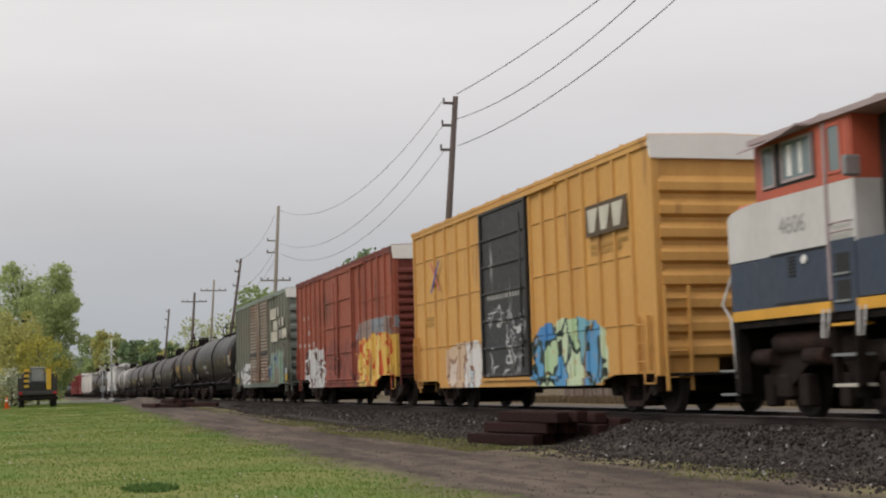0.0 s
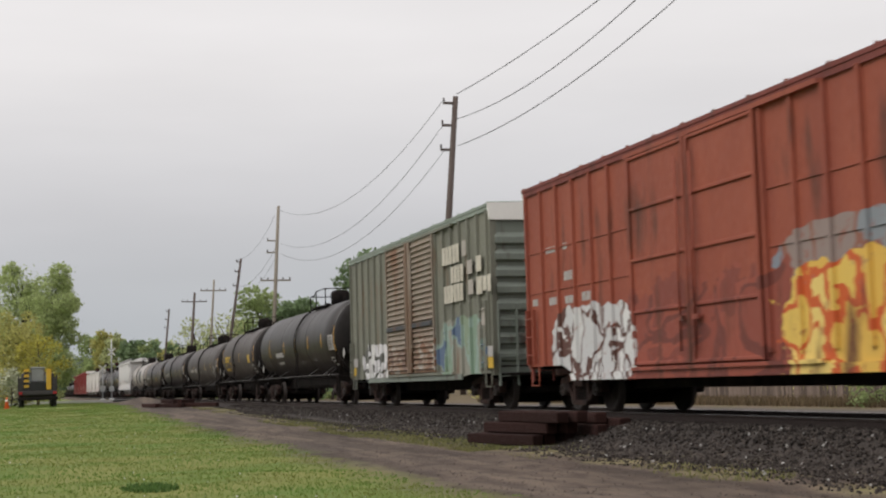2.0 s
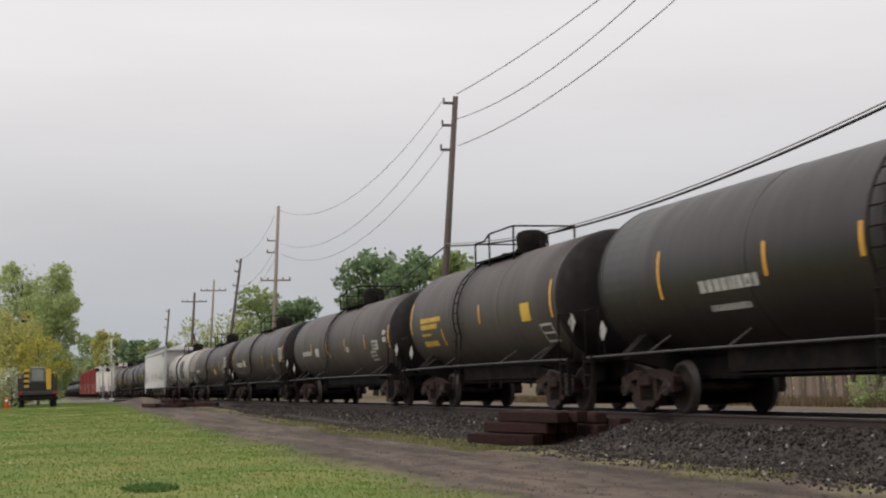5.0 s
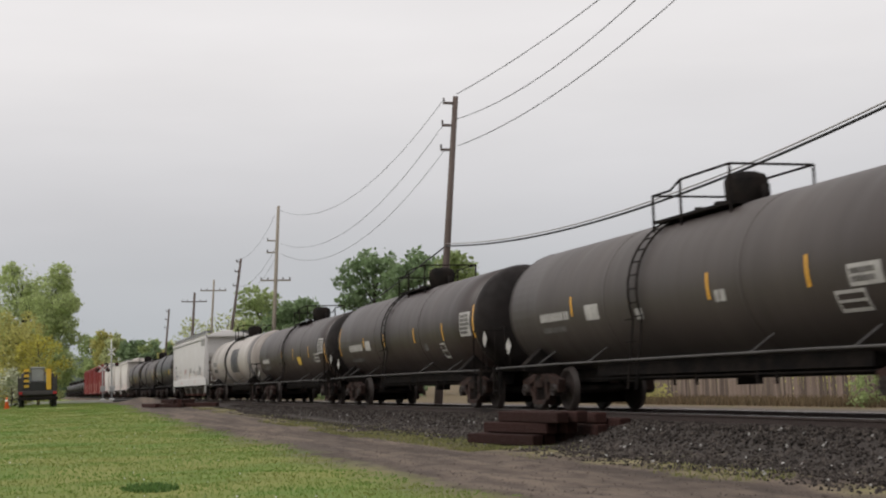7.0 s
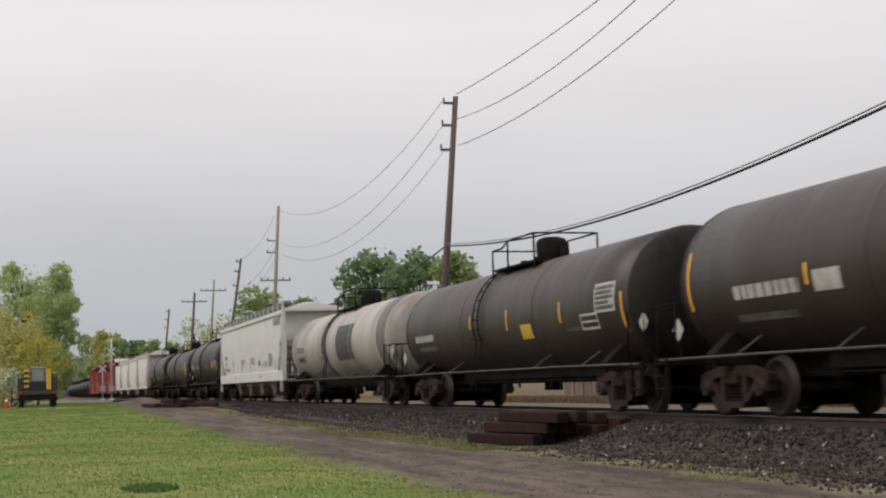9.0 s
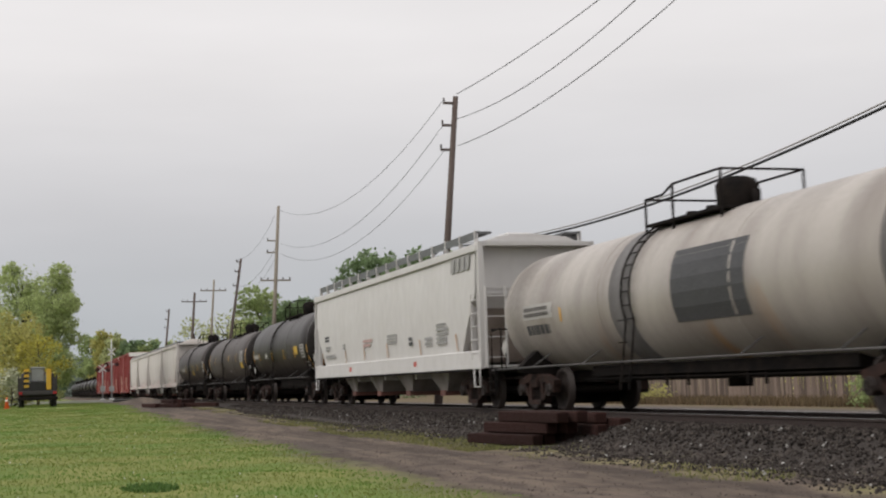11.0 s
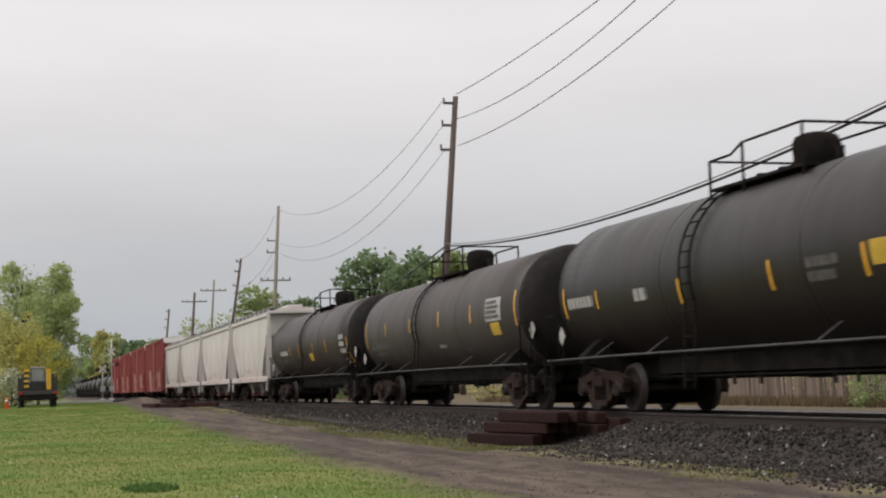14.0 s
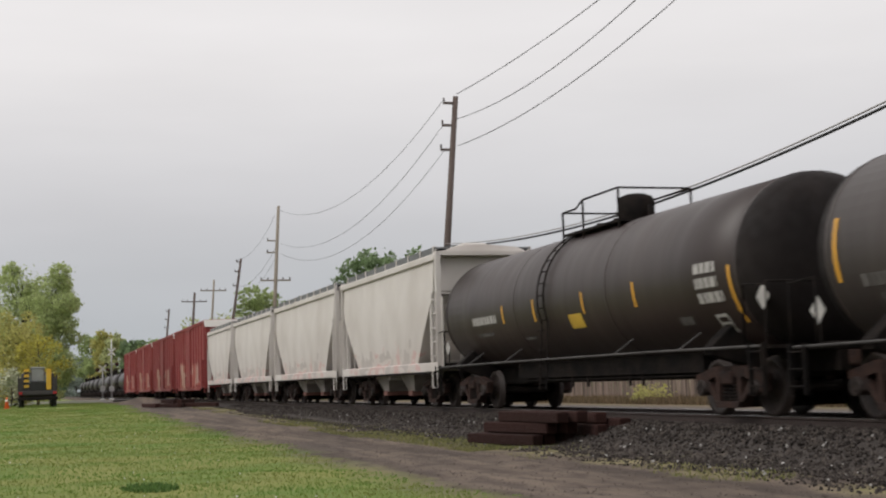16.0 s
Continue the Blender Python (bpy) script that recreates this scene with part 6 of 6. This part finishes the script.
# ======== fence beyond the track ========
def build_fence():
    f = thing("fence", "weathered brown wooden board fence, boards uneven", "fence", pose(0, 30, 0))
    board = [mesh_of("board", one(box, -0.065, 0.065, -0.012, 0.012, 0.0, h, 0.004), M["fence"]) for h in (1.55, 1.66, 1.44)]
    x = -34.0
    while x > -78:
        shared("board", random.choice(board), f, pose(x, 0, 0.02, random.uniform(-2, 2), random.uniform(-3.5, 3.5), 0))
        x -= 0.155
    for z in (0.4, 1.1):
        part("rail", one(box, -78, -34, 0.014, 0.06, z, z + 0.09), M["fence"], f)
    for i in range(19):
        part("post", one(box, -34 - 2.44 * i - 0.05, -34 - 2.44 * i + 0.05, 0.06, 0.16, -0.2, 1.5), M["fence"], f)


build_fence()

# ======== piles of old ties ========
TIE = mesh_of("timber", one(box, -1.22, 1.22, -0.12, 0.12, 0, 0.2, 0.02), M["old_tie"])


def tie(x, y, z, turn, tilt=0.0, group="old ties beside the track"):
    ob = new("railway_tie", TIE)
    ob.matrix_basis = pose(x, y, z, 0, tilt, turn)
    return tagged(ob, "old reddish creosoted railway tie in a pile", "railway tie", group)


for x, y, z, a, q in ((-25.65, 8.62, 0.02, 12, 0), (-25.75, 8.92, 0.03, 11, 0), (-25.6, 9.24, 0.08, 13, 0), (-25.45, 8.86, 0.235, 10, 0), (-25.3, 9.16, 0.24, 12, 0),
        (-24.95, 8.95, 0.44, 7, 0), (-24.85, 9.24, 0.445, 9, 0), (-24.75, 9.66, 0.2, 5, 0), (-24.6, 9.98, 0.3, 8, 0), (-24.95, 9.76, 0.41, 3, 0)):
    tie(x, y, z, a, q)
for x, y, up, turn in ((-74, 5.9, 0.0, 12), (-75.5, 6.3, 0.0, -8), (-73, 6.7, 0.0, 24), (-76, 7.1, 0.0, 5), (-72.5, 7.4, 0.0, -15), (-74.5, 7.9, 0.0, 18), (-71.5, 8.1, 0.0, 40), (-74.8, 6.9, 0.2, 10), (-73.2, 7.6, 0.2, -22)):
    tie(x, y, ground_z(x, y) + up, turn, 0)

# ======== level crossing, signals, truck, cone ========
def crossing_signal(x, y, top, label, arm):
    z0 = ground_z(x, y) - 0.05
    s = thing("crossing_signal", label, "crossing signal", pose(x, y, z0), "level crossing signals")
    part("mast", one(rod, (0, 0, 0), (0, 0, top), 0.07, 12, 0.055), M["signal_white"], s)
    part("base", one(rod, (0, 0, 0), (0, 0, 0.35), 0.3, 14, 0.18), M["signal_white"], s)
    part("junction_box", one(box, 0.05, 0.35, -0.2, 0.2, 0.9, 1.35, 0.02), M["signal_white"], s)
    bm = bmesh.new()
    rod(bm, (0.1, -0.5, top * arm), (0.1, 0.5, top * arm), 0.03, 8)
    part("lamp_bar", bm, M["signal_white"], s)
    for y2 in (-0.42, 0.42):
        disc = part("lamp_disc", one(rod, (0.12, y2, top * arm), (0.15, y2, top * arm), 0.17, 18), M["signal_black"], s)
        part("lamp_lens", one(rod, (0.15, y2, top * arm), (0.2, y2, top * arm), 0.08, 14), M["lens_dark"], disc)
    for a in (-1, 1):
        bm = bmesh.new()
        v = [Vector((0.1, -0.42, -0.05)), Vector((0.1, 0.42, -0.05)), Vector((0.1, 0.42, 0.05)), Vector((0.1, -0.42, 0.05))]
        rot = Euler((radians(45 * a), 0, 0)).to_matrix()
        zc = top * min(0.96, arm + 0.2)
        a0 = [bm.verts.new(rot @ p + Vector((0.0, 0, zc))) for p in v]
        a1 = [bm.verts.new(rot @ p + Vector((0.03, 0, zc))) for p in v]
        bm.faces.new(a0)
        bm.faces.new(a1[::-1])
        for i in range(4):
            bm.faces.new((a0[i], a0[(i + 1) % 4], a1[(i + 1) % 4], a1[i]))
        part("crossbuck_blade", bm, M["white_paint"], s)
    return s


crossing_signal(-119.0, 5.65, 2.9, "low white level crossing signal with lamp discs", 0.92)
crossing_signal(-120.5, 6.45, 5.2, "tall white level crossing signal mast with crossbuck", 0.6)
bm = bmesh.new()
box(bm, -121.5, -114.5, -60, 9.6, 0.40, 0.66)
tagged(new("road", mesh_of("road", bm, M["road"])), "asphalt road over the level crossing", "road", kind="structure")
part_kerb = one(box, -114.5, -114.1, -20, 6.2, 0.38, 0.70)
tagged(new("kerb", mesh_of("kerb", part_kerb, M["concrete"])), "pale concrete kerb of the crossing road", "kerb", kind="structure")


def work_truck():
    z0 = ground_z(-86, 0.4)
    t = thing("work_truck", "dark railway work truck with yellow hazard stripes, parked", "truck", pose(-85.0, 0.4, z0))
    part("bed", one(box, -3.2, 0.0, -1.1, 1.1, 0.75, 1.0, 0.03), M["truck_body"], t)
    part("cab", one(box, -5.2, -3.3, -0.95, 0.95, 0.6, 2.1, 0.12), M["truck_body"], t)
    part("rear_window", one(box, -3.3, -3.28, -0.7, 0.7, 1.45, 1.95), M["glass_dark"], t)
    part("equipment_box", one(box, -2.4, -0.3, -0.38, 0.38, 1.0, 2.3, 0.06), M["truck_silver"], t)
    part("box_lid", one(box, -2.4, -0.25, -0.42, 0.42, 2.25, 2.36, 0.04), M["truck_silver"], t)
    for y in (-0.62, 0.62):
        pst = part("hazard_post", one(box, -0.4, -0.05, y - 0.14, y + 0.14, 1.05, 2.25, 0.02), M["truck_yellow"], t)
        for z in (1.05, 1.35, 1.65, 1.95) if y < 0 else ():
            part("hazard_stripe", one(box, -0.05, -0.04, y - 0.14, y + 0.14, z, z + 0.14), M["signal_black"], pst)
    part("generator", one(box, -1.2, -0.02, -0.4, 0.4, 1.0, 1.55, 0.03), M["signal_black"], t)
    for y in (-1.1, 1.1):
        part("side_rack", one(box, -3.1, -0.1, y - 0.05 if y > 0 else y, y if y > 0 else y + 0.05, 1.0, 1.9), M["truck_body"], t)
        part("tool_locker", one(box, -1.4, -0.1, min(y, y * 0.72), max(y, y * 0.72), 1.0, 1.75, 0.02), M["truck_body"], t)
    part("bumper", one(box, 0.0, 0.18, -1.12, 1.12, 0.45, 0.65, 0.02), M["under"], t)
    for y in (-0.95, 0.95):
        part("tail_lamp", one(box, 0.0, 0.04, y - 0.1, y + 0.1, 0.8, 0.95), M["tail_red"], t)
    for x, y in ((-1.0, -0.92), (-1.0, 0.92), (-4.4, -0.9), (-4.4, 0.9)):
        w = part("wheel", one(lambda m: lathe(m, [(y - 0.14, 0.2), (y - 0.14, 0.38), (y - 0.1, 0.42), (y + 0.1, 0.42), (y + 0.14, 0.38), (y + 0.14, 0.2)], 20, "y")), M["rubber"], t)
        w.matrix_basis = pose(x, 0, 0.42)
        part("rim", one(lambda m: rod(m, (0, y - 0.15, 0), (0, y + 0.15, 0), 0.2, 14)), M["truck_silver"], w)


work_truck()
cz = ground_z(-85, -1.3)
cone = thing("traffic_cone", "orange traffic cone on the grass", "traffic cone", pose(-85, -1.3, cz))
part("body", one(rod, (0, 0, 0.03), (0, 0, 0.7), 0.15, 14, 0.03), M["cone"], cone)
part("collar", one(rod, (0, 0, 0.42), (0, 0, 0.52), 0.088, 14, 0.072), M["white_paint"], cone, "white reflective collar")
part("foot", one(box, -0.2, 0.2, -0.2, 0.2, 0.0, 0.04, 0.01), M["cone"], cone)

# ======== loose stones, grass ========
def scatter_stones(name, label, n, xr, yr, size, material, seed):
    rnd = np.random.RandomState(seed)
    t = rnd.rand(n)
    x = xr[1] + (xr[0] - xr[1]) * t ** 1.5
    y = rnd.uniform(*yr, n)
    octa = np.array([(1, 0, 0), (-1, 0, 0), (0, 1, 0), (0, -1, 0), (0, 0, 1), (0, 0, -1)], float)
    tri = np.array([(0, 2, 4), (2, 1, 4), (1, 3, 4), (3, 0, 4), (2, 0, 5), (1, 2, 5), (3, 1, 5), (0, 3, 5)])
    sc = size * rnd.uniform(0.5, 1.25, (n, 1, 1)) * rnd.uniform(0.6, 1.2, (n, 6, 1))
    q, _ = np.linalg.qr(rnd.normal(size=(n, 3, 3)))
    z = np.array([ground_z(a, b) for a, b in zip(x, y)])
    v = np.einsum("nij,kj->nki", q, octa) * sc + np.stack([x, y, z + size * 0.3], axis=1)[:, None, :]
    f = (tri[None] + 6 * np.arange(n)[:, None, None]).reshape(-1, 3)
    me = bpy.data.meshes.new(name)
    me.from_pydata(v.reshape(-1, 3).tolist(), [], f.tolist())
    me.materials.append(material)
    return tagged(new(name, me), label, "gravel", kind="stuff")


def scatter_blades(name, label, n, xr, yr, height, material, seed, keep=None):
    rnd = np.random.RandomState(seed)
    x = xr[1] + (xr[0] - xr[1]) * rnd.rand(n) ** 1.6
    y = rnd.uniform(*yr, n)
    if keep is not None:
        k = np.array([keep(a, b) for a, b in zip(x, y)])
        x, y = x[k], y[k]
    n = len(x)
    z = np.array([ground_z(a, b) for a, b in zip(x, y)])
    a = rnd.uniform(0, 6.283, n)
    hgt = height * rnd.uniform(0.4, 1.2, n)
    w = 0.006 + 0.006 * rnd.rand(n) + 0.00035 * np.abs(x)
    p = np.stack([x, y, z - 0.01], axis=1)
    side = np.stack([np.cos(a) * w, np.sin(a) * w, 0 * a], axis=1)
    tip = p + np.stack([np.sin(a) * hgt * rnd.uniform(0, 0.7, n), np.cos(a) * hgt * rnd.uniform(-0.6, 0.6, n), hgt], axis=1)
    v = np.stack([p - side, p + side, tip], axis=1).reshape(-1, 3)
    me = bpy.data.meshes.new(name)
    me.from_pydata(v.tolist(), [], np.arange(3 * n).reshape(-1, 3).tolist())
    me.materials.append(material)
    return tagged(new(name, me), label, "grass", kind="stuff")


def lawn(x, y):
    return y < min(4.95, 4.25 - 0.026 * x) - 0.8 * noise.noise((x * 0.45, y * 0.45, 5.1)) - 0.5 * noise.noise((x * 2.1, y * 2.1, 1.1)) and y < 7


def weedy(x, y):
    return noise.noise((x * 0.4, y * 0.8, 9.1)) > 0.14


scatter_stones("ballast", "dark broken stone ballast along the rails", 24000, (-75, -11), (8.6, 11.0), 0.035, M["stone"], 1)
scatter_stones("ballast", "dark broken stone ballast between and beyond the rails", 9000, (-75, -11), (11.0, 14.6), 0.035, M["stone"], 2)
scatter_stones("ballast", "loose ballast stones strewn at the foot of the bank", 2600, (-60, -11), (7.9, 9.0), 0.026, M["stone"], 12)
scatter_stones("gravel", "scattered pale stones at the foot of the ballast", 300, (-60, -11), (8.2, 10.4), 0.03, M["pale_stone"], 3)
scatter_stones("gravel", "small stones on the dirt lane", 3000, (-42, -10), (4.7, 8.8), 0.013, M["dirt_stone"], 4)
scatter_blades("lawn_grass", "short rough lawn beside the dirt lane", 130000, (-112, -10), (-3.5, 6.6), 0.04, M["blade"], 5, lawn)
scatter_blades("weeds", "straggly weeds between lane and ballast", 9000, (-75, -14), (7.5, 9.4), 0.05, M["weed"], 6, weedy)
scatter_blades("weeds", "bright weeds beside the pile of ties", 9000, (-48, -24), (7.4, 9.1), 0.055, M["weed"], 16, lambda x, y: noise.noise((x * 0.3, y * 0.8, 3.3)) > -0.22)
scatter_blades("grass_tuft", "dark flattened tuft of grass on the lawn", 1700, (-18.6, -17.0), (1.0, 1.8), 0.06, M["tuft"], 7, lambda x, y: ((x + 17.8) / 0.75) ** 2 + ((y - 1.4) / 0.36) ** 2 < 1 - 0.5 * abs(noise.noise((x * 6, y * 6, 2.0))))
scatter_blades("rough_grass", "dry rough grass below the fence", 16000, (-85, -34), (26.8, 29.8), 0.38, M["dry"], 8)
scatter_stones("seed_heads", "white dandelion seed heads dotted over the lawn", 160, (-60, -10), (-2.0, 3.9), 0.016, M["puff"], 9)


# ======== movement ========
def motions():
    times = [0, 1 / 30, 2 / 30, 0.3] + [0.5 * i for i in range(1, 32)] + [15.75, 16 - 2 / 30, 16 - 1 / 30, 16]
    for car, s in CARS:
        walk(car, [(t, pose(s + gone(t), TRACK_Y, RAIL_Z)) for t in times])
    for w, a in WHEELSETS:
        z = w.location.z
        walk(w, [(i / 30, pose(a, 0, z, 0, math.degrees((gone(i / 30) - gone(0)) / 0.457) % 360, 0)) for i in range(481)])


motions()
